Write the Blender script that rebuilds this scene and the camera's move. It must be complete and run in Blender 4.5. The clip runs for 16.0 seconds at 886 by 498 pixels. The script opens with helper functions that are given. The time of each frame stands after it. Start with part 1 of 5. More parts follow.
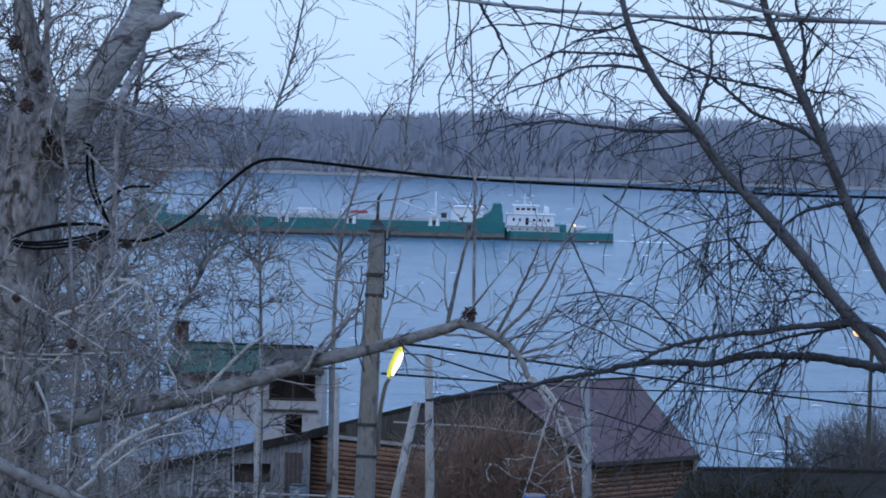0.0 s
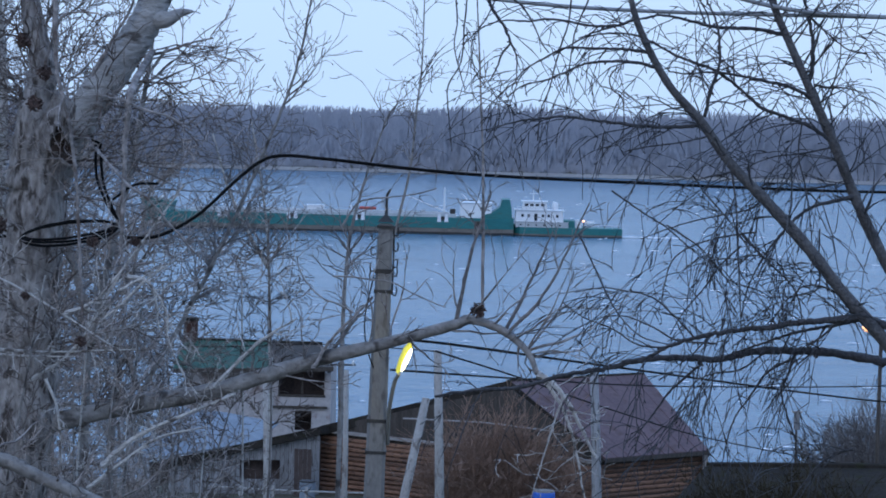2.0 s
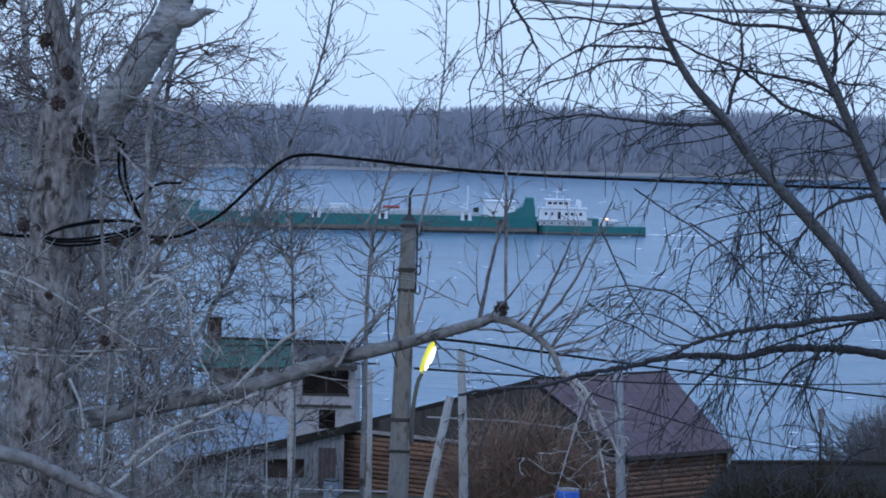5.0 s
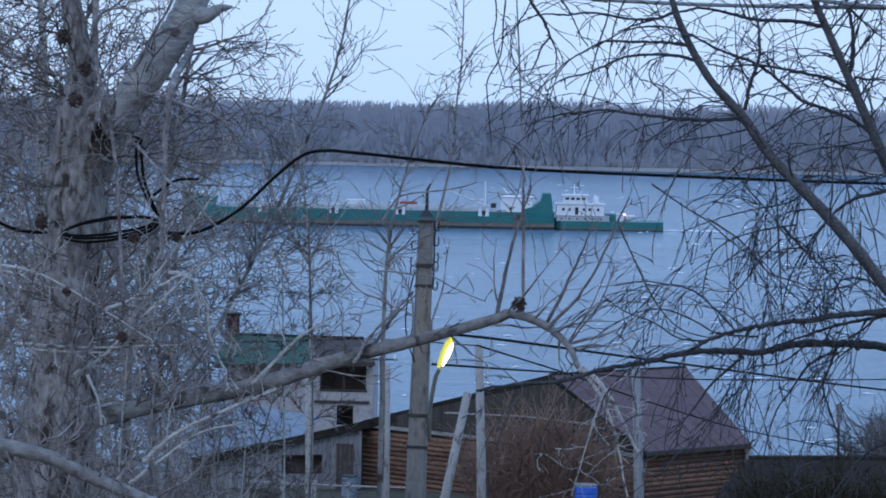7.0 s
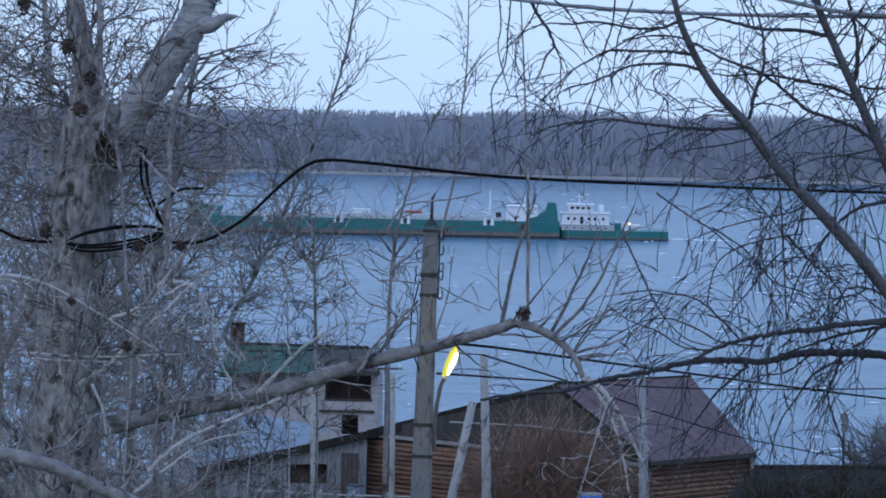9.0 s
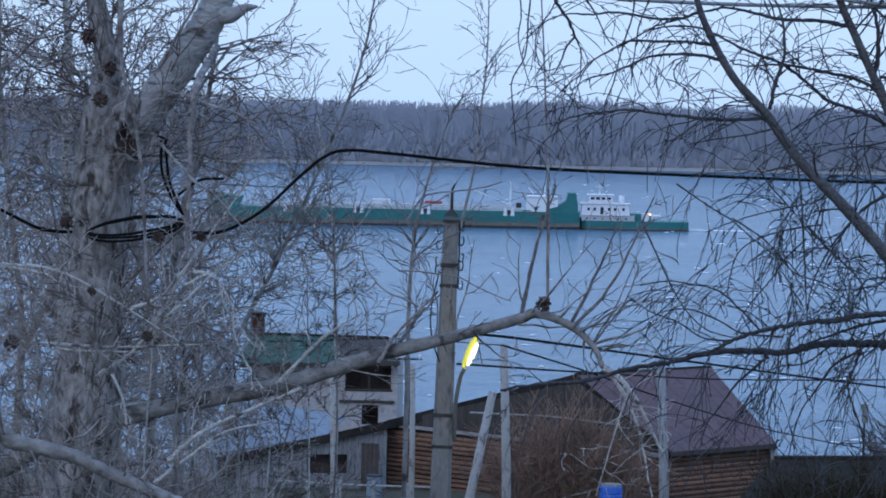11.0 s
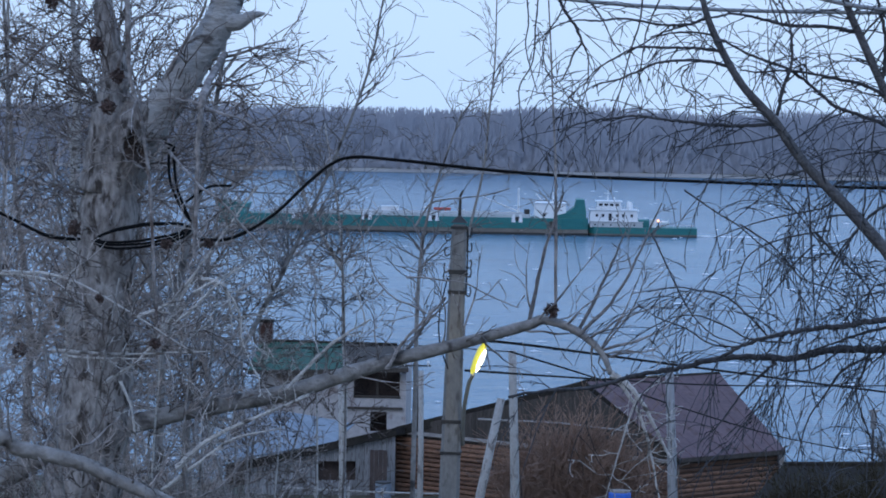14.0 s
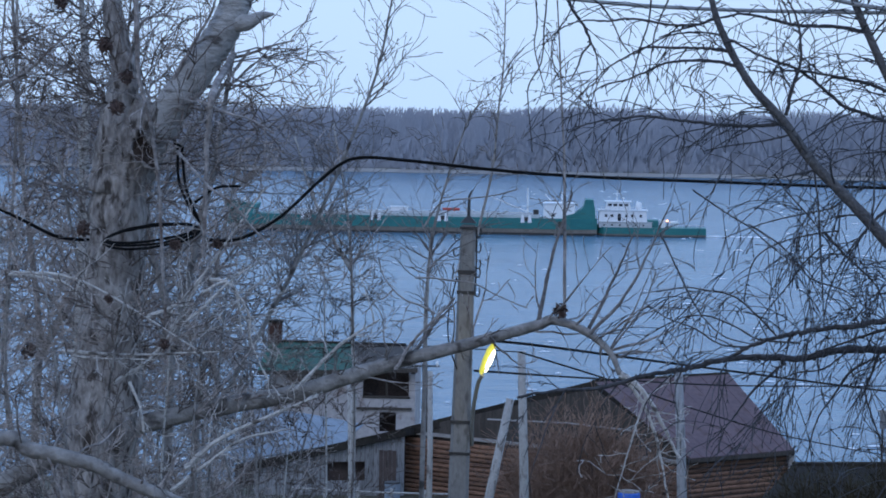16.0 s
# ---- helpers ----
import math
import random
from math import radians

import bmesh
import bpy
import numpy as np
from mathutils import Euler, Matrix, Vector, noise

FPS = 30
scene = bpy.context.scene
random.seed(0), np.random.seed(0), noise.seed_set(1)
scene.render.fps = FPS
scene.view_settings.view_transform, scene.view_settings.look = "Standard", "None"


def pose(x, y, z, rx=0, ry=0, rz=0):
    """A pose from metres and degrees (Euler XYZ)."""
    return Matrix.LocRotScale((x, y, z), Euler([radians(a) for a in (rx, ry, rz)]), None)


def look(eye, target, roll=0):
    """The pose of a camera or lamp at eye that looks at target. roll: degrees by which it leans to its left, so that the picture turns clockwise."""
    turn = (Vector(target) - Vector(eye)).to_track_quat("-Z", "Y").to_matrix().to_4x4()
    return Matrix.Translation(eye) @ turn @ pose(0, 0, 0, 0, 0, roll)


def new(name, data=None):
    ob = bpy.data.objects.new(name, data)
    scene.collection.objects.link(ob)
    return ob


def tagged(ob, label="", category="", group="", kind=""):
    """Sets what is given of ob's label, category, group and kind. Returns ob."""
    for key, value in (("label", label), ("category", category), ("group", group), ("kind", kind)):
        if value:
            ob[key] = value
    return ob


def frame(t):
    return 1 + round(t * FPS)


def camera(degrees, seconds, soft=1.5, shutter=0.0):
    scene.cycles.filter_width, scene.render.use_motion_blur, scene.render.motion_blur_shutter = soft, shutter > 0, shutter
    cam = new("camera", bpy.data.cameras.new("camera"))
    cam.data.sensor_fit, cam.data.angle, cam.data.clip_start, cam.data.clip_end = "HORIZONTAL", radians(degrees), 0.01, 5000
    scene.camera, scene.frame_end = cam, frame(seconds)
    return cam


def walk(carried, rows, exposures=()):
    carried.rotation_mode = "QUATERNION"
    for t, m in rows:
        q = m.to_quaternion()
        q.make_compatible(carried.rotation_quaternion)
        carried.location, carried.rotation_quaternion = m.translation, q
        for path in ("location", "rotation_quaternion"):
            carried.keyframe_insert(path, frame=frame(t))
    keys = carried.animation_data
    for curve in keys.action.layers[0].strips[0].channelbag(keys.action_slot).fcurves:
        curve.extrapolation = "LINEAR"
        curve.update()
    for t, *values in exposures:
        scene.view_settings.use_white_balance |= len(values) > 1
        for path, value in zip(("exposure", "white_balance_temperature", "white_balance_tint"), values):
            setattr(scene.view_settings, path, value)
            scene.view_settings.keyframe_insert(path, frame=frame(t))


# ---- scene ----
cam = camera(18, 16.0, soft=1.8)
walk(cam, [
    (0, look((0.000, 0, 45), (0.000, 99.828, 39.132), 1.600)),
    (0.5, look((0.000, 0, 45), (-0.100, 99.819, 38.989), 1.514)),
    (1, look((0.001, 0, 45), (-0.188, 99.815, 38.917), 1.501)),
    (1.5, look((0.001, 0, 45), (-0.217, 99.816, 38.941), 1.397)),
    (2, look((0.001, 0, 45), (-0.312, 99.818, 38.985), 1.427)),
    (2.5, look((0.002, 0, 45), (-0.384, 99.824, 39.076), 1.427)),
    (3, look((0.002, 0, 45), (-0.567, 99.816, 38.965), 1.478)),
    (3.5, look((0.002, 0, 45), (-0.777, 99.808, 38.861), 1.398)),
    (6, look((0.004, 0, 45), (-1.360, 99.807, 38.943), 1.216)),
    (6.5, look((0.004, 0, 45), (-1.556, 99.801, 38.894), 1.221)),
    (7, look((0.004, 0, 45), (-1.770, 99.789, 38.750), 1.104)),
    (7.5, look((0.005, 0, 45), (-1.866, 99.781, 38.660), 1.023)),
    (8, look((0.005, 0, 45), (-1.831, 99.787, 38.733), 1.206)),
    (8.5, look((0.005, 0, 45), (-1.782, 99.799, 38.924), 1.158)),
    (9, look((0.006, 0, 45), (-1.955, 99.805, 39.077), 1.087)),
    (9.5, look((0.006, 0, 45), (-2.061, 99.804, 39.098), 1.022)),
    (10, look((0.006, 0, 45), (-2.299, 99.790, 38.940), 1.010)),
    (12.5, look((0.008, 0, 45), (-2.968, 99.754, 38.646), 1.140)),
    (13, look((0.008, 0, 45), (-3.014, 99.751, 38.633), 1.034)),
    (13.5, look((0.008, 0, 45), (-2.962, 99.762, 38.779), 1.145)),
    (14, look((0.009, 0, 45), (-2.966, 99.773, 38.951), 0.999)),
    (14.5, look((0.009, 0, 45), (-3.101, 99.769, 38.967), 0.950)),
    (15, look((0.009, 0, 45), (-3.167, 99.768, 38.979), 1.003)),
    (15.5, look((0.010, 0, 45), (-3.194, 99.770, 39.022), 0.985)),
    (16, look((0.010, 0, 45), (-3.290, 99.763, 38.958), 0.950)),
], exposures=[(0, 0.22, 6500, 10), (16, 0.22, 6500, 10)])

# ---- sky and light: a dim blue overcast evening over the river ----
world = bpy.data.worlds.new("evening_sky")
scene.world = world
world.use_nodes = True
wn, wl = world.node_tree.nodes, world.node_tree.links
sky = wn.new("ShaderNodeTexSky")
sky.sky_type = 'NISHITA'
sky.sun_disc = False
sky.sun_elevation = radians(12)
sky.sun_rotation = radians(200)
cloud = wn.new("ShaderNodeMix")
cloud.data_type = 'RGBA'
cloud.inputs[0].default_value = 0.9
height = wn.new("ShaderNodeValToRGB")
height.color_ramp.elements[0].color = (4.9, 7.0, 10.6, 1)
height.color_ramp.elements[1].position = 0.5
height.color_ramp.elements[1].color = (3.75, 6.05, 10.9, 1)
gen = wn.new("ShaderNodeTexCoord")
split = wn.new("ShaderNodeSeparateXYZ")
wl.new(gen.outputs["Generated"], split.inputs[0])
wl.new(split.outputs[2], height.inputs[0])
wl.new(height.outputs[0], cloud.inputs[7])
wl.new(sky.outputs[0], cloud.inputs[6])
wl.new(cloud.outputs[2], wn["Background"].inputs[0])
wn["Background"].inputs[1].default_value = 0.10

sun = new("sun", bpy.data.lights.new("sun", 'SUN'))
sun.data.energy, sun.data.angle, sun.data.color = 0.3, radians(25), (1.0, 0.97, 0.95)
sun.matrix_world = look((-30, -80, 60), (0, 0, 0))


# ---- materials ----
def material(name, a, b, scale=4.0, rough=0.8, metal=0.0, bump=0.3, stretch=(1, 1, 1), fine=8.0, c=None, by_object=0.0, gloss=0.5):
    """Two colours mixed by a coarse and a fine noise, with relief of the fine one; c: a third colour in stains."""
    m = bpy.data.materials.new(name)
    m.use_nodes = True
    n, l = m.node_tree.nodes, m.node_tree.links
    p = n["Principled BSDF"]
    co = n.new("ShaderNodeTexCoord")
    mp = n.new("ShaderNodeMapping")
    mp.inputs["Scale"].default_value = stretch
    l.new(co.outputs["Object"], mp.inputs[0])
    n1, n2 = n.new("ShaderNodeTexNoise"), n.new("ShaderNodeTexNoise")
    for k, s in ((n1, scale), (n2, scale * fine)):
        k.inputs["Scale"].default_value = s
        k.inputs["Detail"].default_value = 5
        l.new(mp.outputs[0], k.inputs["Vector"])
    mix = n.new("ShaderNodeMix")
    mix.data_type = 'RGBA'
    add = n.new("ShaderNodeMath")
    add.operation = 'ADD'
    half = n.new("ShaderNodeMath")
    half.operation = 'MULTIPLY_ADD'
    half.inputs[1].default_value, half.inputs[2].default_value = 1.8, -1.3
    l.new(n1.outputs[0], add.inputs[0])
    l.new(n2.outputs[0], add.inputs[1])
    l.new(add.outputs[0], half.inputs[0])
    half.use_clamp = True
    l.new(half.outputs[0], mix.inputs[0])
    mix.inputs[6].default_value, mix.inputs[7].default_value = (*a, 1), (*b, 1)
    out = mix.outputs[2]
    if c:
        ramp = n.new("ShaderNodeValToRGB")
        ramp.color_ramp.elements[0].position, ramp.color_ramp.elements[1].position = 0.56, 0.66
        n3 = n.new("ShaderNodeTexNoise")
        n3.inputs["Scale"].default_value = scale * 2.3
        n3.inputs["Detail"].default_value = 4
        l.new(mp.outputs[0], n3.inputs["Vector"])
        l.new(n3.outputs[0], ramp.inputs[0])
        mix2 = n.new("ShaderNodeMix")
        mix2.data_type = 'RGBA'
        l.new(ramp.outputs[0], mix2.inputs[0])
        l.new(out, mix2.inputs[6])
        mix2.inputs[7].default_value = (*c, 1)
        out = mix2.outputs[2]
    if by_object:
        info = n.new("ShaderNodeObjectInfo")
        hs = n.new("ShaderNodeHueSaturation")
        rng = n.new("ShaderNodeMapRange")
        rng.inputs[3].default_value, rng.inputs[4].default_value = 1 - by_object, 1 + by_object
        l.new(info.outputs["Random"], rng.inputs[0])
        l.new(rng.outputs[0], hs.inputs["Value"])
        l.new(out, hs.inputs["Color"])
        out = hs.outputs[0]
    l.new(out, p.inputs["Base Color"])
    p.inputs["Roughness"].default_value, p.inputs["Metallic"].default_value = rough, metal
    p.inputs["Specular IOR Level"].default_value = gloss
    bp = n.new("ShaderNodeBump")
    bp.inputs["Strength"].default_value = bump
    bp.inputs["Distance"].default_value = 0.02
    l.new(n2.outputs[0], bp.inputs["Height"])
    l.new(bp.outputs[0], p.inputs["Normal"])
    return m


BARK = material("bark_grey", (0.15, 0.137, 0.128), (0.34, 0.322, 0.305), 4, 0.9, bump=0.9, c=(0.06, 0.052, 0.048), fine=6)
BARK_LIMB = material("bark_limb", (0.27, 0.262, 0.255), (0.39, 0.38, 0.37), 5, 0.9, bump=0.9, c=(0.08, 0.07, 0.065), stretch=(0.8, 0.8, 1.7), fine=5)
BARK_OLD = material("bark_old", (0.12, 0.104, 0.095), (0.40, 0.37, 0.35), 9, 0.95, bump=1.0, c=(0.055, 0.044, 0.038), stretch=(1.2, 1.2, 0.45), fine=4)
BARK_PALE = material("bark_pale", (0.34, 0.32, 0.30), (0.52, 0.50, 0.47), 5, 0.85, bump=0.5, c=(0.08, 0.07, 0.06), stretch=(1, 1, 3))
BARK_DARK = material("bark_dark", (0.028, 0.028, 0.032), (0.078, 0.076, 0.082), 9, 0.85, bump=0.6)
BARK_MID = material("bark_mid", (0.045, 0.044, 0.047), (0.125, 0.12, 0.122), 9, 0.85, bump=0.6)
TWIG = material("twig_brown", (0.10, 0.088, 0.083), (0.38, 0.345, 0.33), 5, 0.85, bump=0.2, c=(0.11, 0.08, 0.068))
TWIG_DARK = material("twig_dark", (0.024, 0.025, 0.029), (0.064, 0.065, 0.073), 9, 0.8, bump=0.2)
TWIG_PALE = material("twig_pale", (0.30, 0.28, 0.26), (0.60, 0.57, 0.54), 9, 0.85, bump=0.4, c=(0.10, 0.085, 0.075))
TWIG_UMBER = material("twig_umber", (0.055, 0.044, 0.04), (0.18, 0.145, 0.13), 6, 0.85, bump=0.2)
TWIG_SHOOT = material("twig_shoot", (0.075, 0.069, 0.069), (0.25, 0.23, 0.225), 8, 0.85, bump=0.2)
TWIG_GREY = material("twig_grey", (0.17, 0.14, 0.127), (0.52, 0.455, 0.42), 7, 0.85, bump=0.2)
DRY = material("dry_shrub", (0.16, 0.10, 0.076), (0.34, 0.225, 0.17), 3, 0.9, bump=0.2)
DEADLEAF = material("dead_leaves", (0.045, 0.03, 0.026), (0.15, 0.095, 0.08), 20, 0.9, bump=0.4)
ROT = material("rotten_wood", (0.03, 0.021, 0.018), (0.10, 0.068, 0.055), 18, 0.95, bump=0.8)
CONCRETE = material("concrete", (0.138, 0.134, 0.13), (0.207, 0.201, 0.192), 5, 0.9, bump=0.3, c=(0.0918, 0.0861, 0.0804), stretch=(1, 1, 0.4))
STEEL = material("dark_steel", (0.03, 0.03, 0.032), (0.07, 0.065, 0.06), 12, 0.55, 0.6, bump=0.2)
RUBBER = material("cable_black", (0.003, 0.003, 0.0035), (0.007, 0.007, 0.008), 20, 0.85, bump=0.1, gloss=0.15)
WIREGREY = material("wire_grey", (0.20, 0.21, 0.22), (0.32, 0.33, 0.34), 20, 0.7, bump=0.1)
MOSS = material("dark_moss", (0.026, 0.022, 0.012), (0.07, 0.056, 0.034), 3, 0.95, bump=0.5, c=(0.035, 0.026, 0.018), gloss=0.1)
POST = material("whitewashed_post", (0.28, 0.266, 0.252), (0.406, 0.392, 0.371), 4, 0.9, bump=0.4, c=(0.168, 0.147, 0.133), stretch=(1, 1, 0.5))
LOG = material("orange_log", (0.14, 0.068, 0.042), (0.262, 0.14, 0.088), 3, 0.8, bump=0.5, c=(0.0624, 0.039, 0.0312), stretch=(0.4, 1, 2), by_object=0.35)
CHINK = material("dark_chinking", (0.03, 0.025, 0.022), (0.07, 0.055, 0.045), 6, 0.95)
BOARD = material("weathered_board", (0.040, 0.034, 0.029), (0.094, 0.077, 0.066), 3, 0.9, stretch=(4, 1, 0.4), bump=0.4, by_object=0.12)
BOARD_GREY = material("grey_board", (0.20, 0.20, 0.206), (0.33, 0.33, 0.338), 2.5, 0.9, stretch=(4, 1, 0.4), bump=0.4, c=(0.09, 0.08, 0.075), by_object=0.15)
TRIM = material("pale_trim", (0.252, 0.228, 0.216), (0.372, 0.348, 0.33), 3, 0.8, bump=0.2)
ROOF_RED = material("maroon_sheet", (0.10, 0.062, 0.068), (0.15, 0.094, 0.10), 0.9, 0.75, 0.0, bump=0.15, c=(0.0945, 0.052, 0.0473))
ROOF_GREEN = material("green_sheet", (0.009, 0.0638, 0.0413), (0.0188, 0.105, 0.0675), 0.8, 0.65, 0.0, bump=0.15, c=(0.0225, 0.0562, 0.0413))
ROOF_GREY = material("grey_sheet", (0.17, 0.205, 0.245), (0.245, 0.285, 0.33), 0.8, 0.7, 0.0, bump=0.15, c=(0.128, 0.143, 0.165))
ROOF_FELT = material("roofing_felt", (0.018, 0.0155, 0.0135), (0.042, 0.036, 0.030), 1.2, 0.95, bump=0.4, c=(0.028, 0.027, 0.015), gloss=0.15)
PLASTER = material("white_plaster", (0.34, 0.32, 0.322), (0.48, 0.45, 0.448), 0.7, 0.9, bump=0.2, c=(0.26, 0.21, 0.20))
# dark brown that holds the shade of rooms and openings in its colour
INTERIOR_SHADE = material("interior_shade", (0.045, 0.033, 0.031), (0.105, 0.077, 0.068), 2, 0.9)
BRICK = material("chimney_brick", (0.045, 0.018, 0.0124), (0.072, 0.0315, 0.0225), 4, 0.9, bump=0.4)
BLUE = material("blue_plastic", (0.03, 0.12, 0.50), (0.05, 0.17, 0.62), 3, 0.4, bump=0.05)
GROUND = material("ground_soil", (0.05, 0.045, 0.03), (0.11, 0.095, 0.06), 0.4, 0.95, bump=0.5, c=(0.05, 0.06, 0.03))
SAND = material("far_bank_sand", (0.25, 0.225, 0.213), (0.35, 0.325, 0.3), 0.05, 0.95)
# pale blue-grey: the distance haze over the far bank is mixed into this colour
FOREST_HAZED = material("hazed_forest", (0.28, 0.295, 0.338), (0.38, 0.39, 0.44), 0.035, 0.95, bump=0.0)
HULL = material("green_hull", (0.012, 0.140, 0.138), (0.022, 0.195, 0.185), 0.15, 0.5, bump=0.05, c=(0.03, 0.14, 0.125), stretch=(1, 1, 3))
BOOT = material("rusty_boot_topping", (0.14, 0.12, 0.10), (0.24, 0.21, 0.18), 0.3, 0.8, bump=0.1, stretch=(1, 1, 3))
SHIPWHITE = material("ship_white", (0.72, 0.74, 0.76), (0.84, 0.85, 0.86), 0.4, 0.5, bump=0.05)
SHIPGREY = material("deck_fittings", (0.42, 0.44, 0.45), (0.62, 0.63, 0.64), 0.6, 0.6, bump=0.05)
SHIPRED = material("red_paint", (0.40, 0.06, 0.05), (0.52, 0.09, 0.07), 1, 0.6)
GLASS_DARK = material("dark_window", (0.01, 0.012, 0.016), (0.03, 0.035, 0.045), 1, 0.1, bump=0.0)
FOAM = material("water_foam", (0.70, 0.75, 0.80), (0.85, 0.88, 0.92), 2, 0.8)
LAMPGREY = material("lamp_housing", (0.16, 0.16, 0.15), (0.24, 0.24, 0.22), 8, 0.5, 0.4)


def glow(name, colour, strength, base=(0.8, 0.8, 0.75)):
    m = bpy.data.materials.new(name)
    m.use_nodes = True
    p = m.node_tree.nodes["Principled BSDF"]
    p.inputs["Base Color"].default_value = (*base, 1)
    p.inputs["Emission Color"].default_value = (*colour, 1)
    p.inputs["Emission Strength"].default_value = strength
    return m


LAMP_ON = glow("lamp_light", (1.0, 0.92, 0.55), 2.6)
LAMP_EDGE = glow("lamp_rim_light", (0.72, 0.70, 0.07), 0.5, (0.30, 0.29, 0.04))
SODIUM = glow("sodium_light", (1.0, 0.42, 0.12), 2.2)


def water_material():
    m = bpy.data.materials.new("river_water")
    m.use_nodes = True
    n, l = m.node_tree.nodes, m.node_tree.links
    p = n["Principled BSDF"]
    p.inputs["Roughness"].default_value = 0.22
    p.inputs["IOR"].default_value = 1.333
    co = n.new("ShaderNodeTexCoord")
    fac = None
    for scale, stretch in ((0.012, (0.4, 1.0, 1)), (0.07, (0.75, 1.0, 1))):
        mp = n.new("ShaderNodeMapping")
        mp.inputs["Scale"].default_value = stretch
        l.new(co.outputs["Object"], mp.inputs[0])
        t = n.new("ShaderNodeTexNoise")
        t.inputs["Scale"].default_value = scale
        t.inputs["Detail"].default_value = 7
        t.inputs["Roughness"].default_value = 0.65
        l.new(mp.outputs[0], t.inputs["Vector"])
        if fac is None:
            fac = t
        else:
            mean = n.new("ShaderNodeMath")
            mean.operation = 'ADD'
            l.new(fac.outputs[0], mean.inputs[0])
            l.new(t.outputs[0], mean.inputs[1])
            fac = mean
    ramp = n.new("ShaderNodeValToRGB")
    ramp.color_ramp.elements[0].position, ramp.color_ramp.elements[1].position = 0.36, 0.64
    ramp.color_ramp.elements[0].color = (0.042, 0.114, 0.18, 1)
    ramp.color_ramp.elements[1].color = (0.11, 0.217, 0.30, 1)
    halve = n.new("ShaderNodeMath")
    halve.operation = 'MULTIPLY'
    halve.inputs[1].default_value = 0.5
    l.new(fac.outputs[0], halve.inputs[0])
    l.new(halve.outputs[0], ramp.inputs[0])
    l.new(ramp.outputs[0], p.inputs["Base Color"])
    last = None
    for scale, stretch, strength, dist in ((0.035, (0.4, 1.0, 1), 0.7, 2.0), (0.12, (0.6, 1.0, 1), 1.0, 1.2), (0.6, (0.9, 1.0, 1), 0.8, 0.25)):
        mp = n.new("ShaderNodeMapping")
        mp.inputs["Scale"].default_value = stretch
        mp.inputs["Rotation"].default_value = (0, 0, 0.35)
        l.new(co.outputs["Object"], mp.inputs[0])
        t = n.new("ShaderNodeTexNoise")
        t.inputs["Scale"].default_value = scale
        t.inputs["Detail"].default_value = 6
        t.inputs["Roughness"].default_value = 0.6
        l.new(mp.outputs[0], t.inputs["Vector"])
        b = n.new("ShaderNodeBump")
        b.inputs["Strength"].default_value, b.inputs["Distance"].default_value = strength, dist
        l.new(t.outputs[0], b.inputs["Height"])
        if last:
            l.new(last.outputs[0], b.inputs["Normal"])
        last = b
    l.new(last.outputs[0], p.inputs["Normal"])
    return m


WATER = water_material()


# ---- mesh helpers ----
class Shape:
    """Collects vertices and faces of one mesh."""

    def __init__(self):
        self.v, self.f = [], []

    def add(self, verts, faces):
        k = len(self.v)
        self.v.extend(tuple(p) for p in verts)
        self.f.extend(tuple(i + k for i in q) for q in faces)
        return self

    def box(self, lo, hi):
        x0, y0, z0 = lo
        x1, y1, z1 = hi
        return self.add([(x0, y0, z0), (x1, y0, z0), (x1, y1, z0), (x0, y1, z0), (x0, y0, z1), (x1, y0, z1), (x1, y1, z1), (x0, y1, z1)],
                        [(0, 3, 2, 1), (4, 5, 6, 7), (0, 1, 5, 4), (1, 2, 6, 5), (2, 3, 7, 6), (3, 0, 4, 7)])

    def slab(self, corners, thick):
        """A polygon with thickness, which grows against its normal."""
        c = [Vector(p) for p in corners]
        n = (c[1] - c[0]).cross(c[2] - c[0]).normalized()
        k = len(c)
        low = [p - n * thick for p in c]
        faces = [tuple(range(k)), tuple(reversed(range(k, 2 * k)))]
        faces += [(i, i + k, (i + 1) % k + k, (i + 1) % k) for i in range(k)]
        return self.add(c + low, faces)

    def tube(self, pts, radii, sides=6, cap=True):
        pts = [Vector(p) for p in pts]
        n = len(pts)
        verts, faces = [], []
        side = Vector((0.31, 0.87, 0.38))
        for i, p in enumerate(pts):
            d = (pts[min(i + 1, n - 1)] - pts[max(i - 1, 0)])
            d = d.normalized() if d.length > 1e-9 else Vector((0, 0, 1))
            a = side - d * side.dot(d)
            a = a.normalized() if a.length > 1e-4 else d.orthogonal().normalized()
            side = a
            b = d.cross(a)
            for k in range(sides):
                g = 2 * math.pi * k / sides
                verts.append(p + (a * math.cos(g) + b * math.sin(g)) * radii[i])
        for i in range(n - 1):
            for k in range(sides):
                j = (k + 1) % sides
                faces.append((i * sides + k, i * sides + j, (i + 1) * sides + j, (i + 1) * sides + k))
        if cap:
            faces.append(tuple(reversed(range(sides))))
            faces.append(tuple((n - 1) * sides + k for k in range(sides)))
        return self.add(verts, faces)

    def mesh(self, name, mat, smooth=False):
        me = bpy.data.meshes.new(name)
        me.from_pydata(self.v, [], self.f)
        me.materials.append(mat)
        if smooth:
            me.polygons.foreach_set("use_smooth", [True] * len(me.polygons))
        me.update()
        return me


def thing(name, at, label, category, group="", kind=""):
    ob = new(name)
    ob.location = at
    return tagged(ob, label, category, group, kind)


def part(name, shape, mat, parent, label="", smooth=False):
    """One mesh in world coordinates, hung under its thing."""
    ob = new(name, shape.mesh(name, mat, smooth))
    ob.parent = parent
    top = parent
    off = Vector((0, 0, 0))
    while top:
        off += Vector(top.location)
        top = top.parent
    ob.data.transform(Matrix.Translation(-off))
    if label:
        ob["label"] = label
    return ob


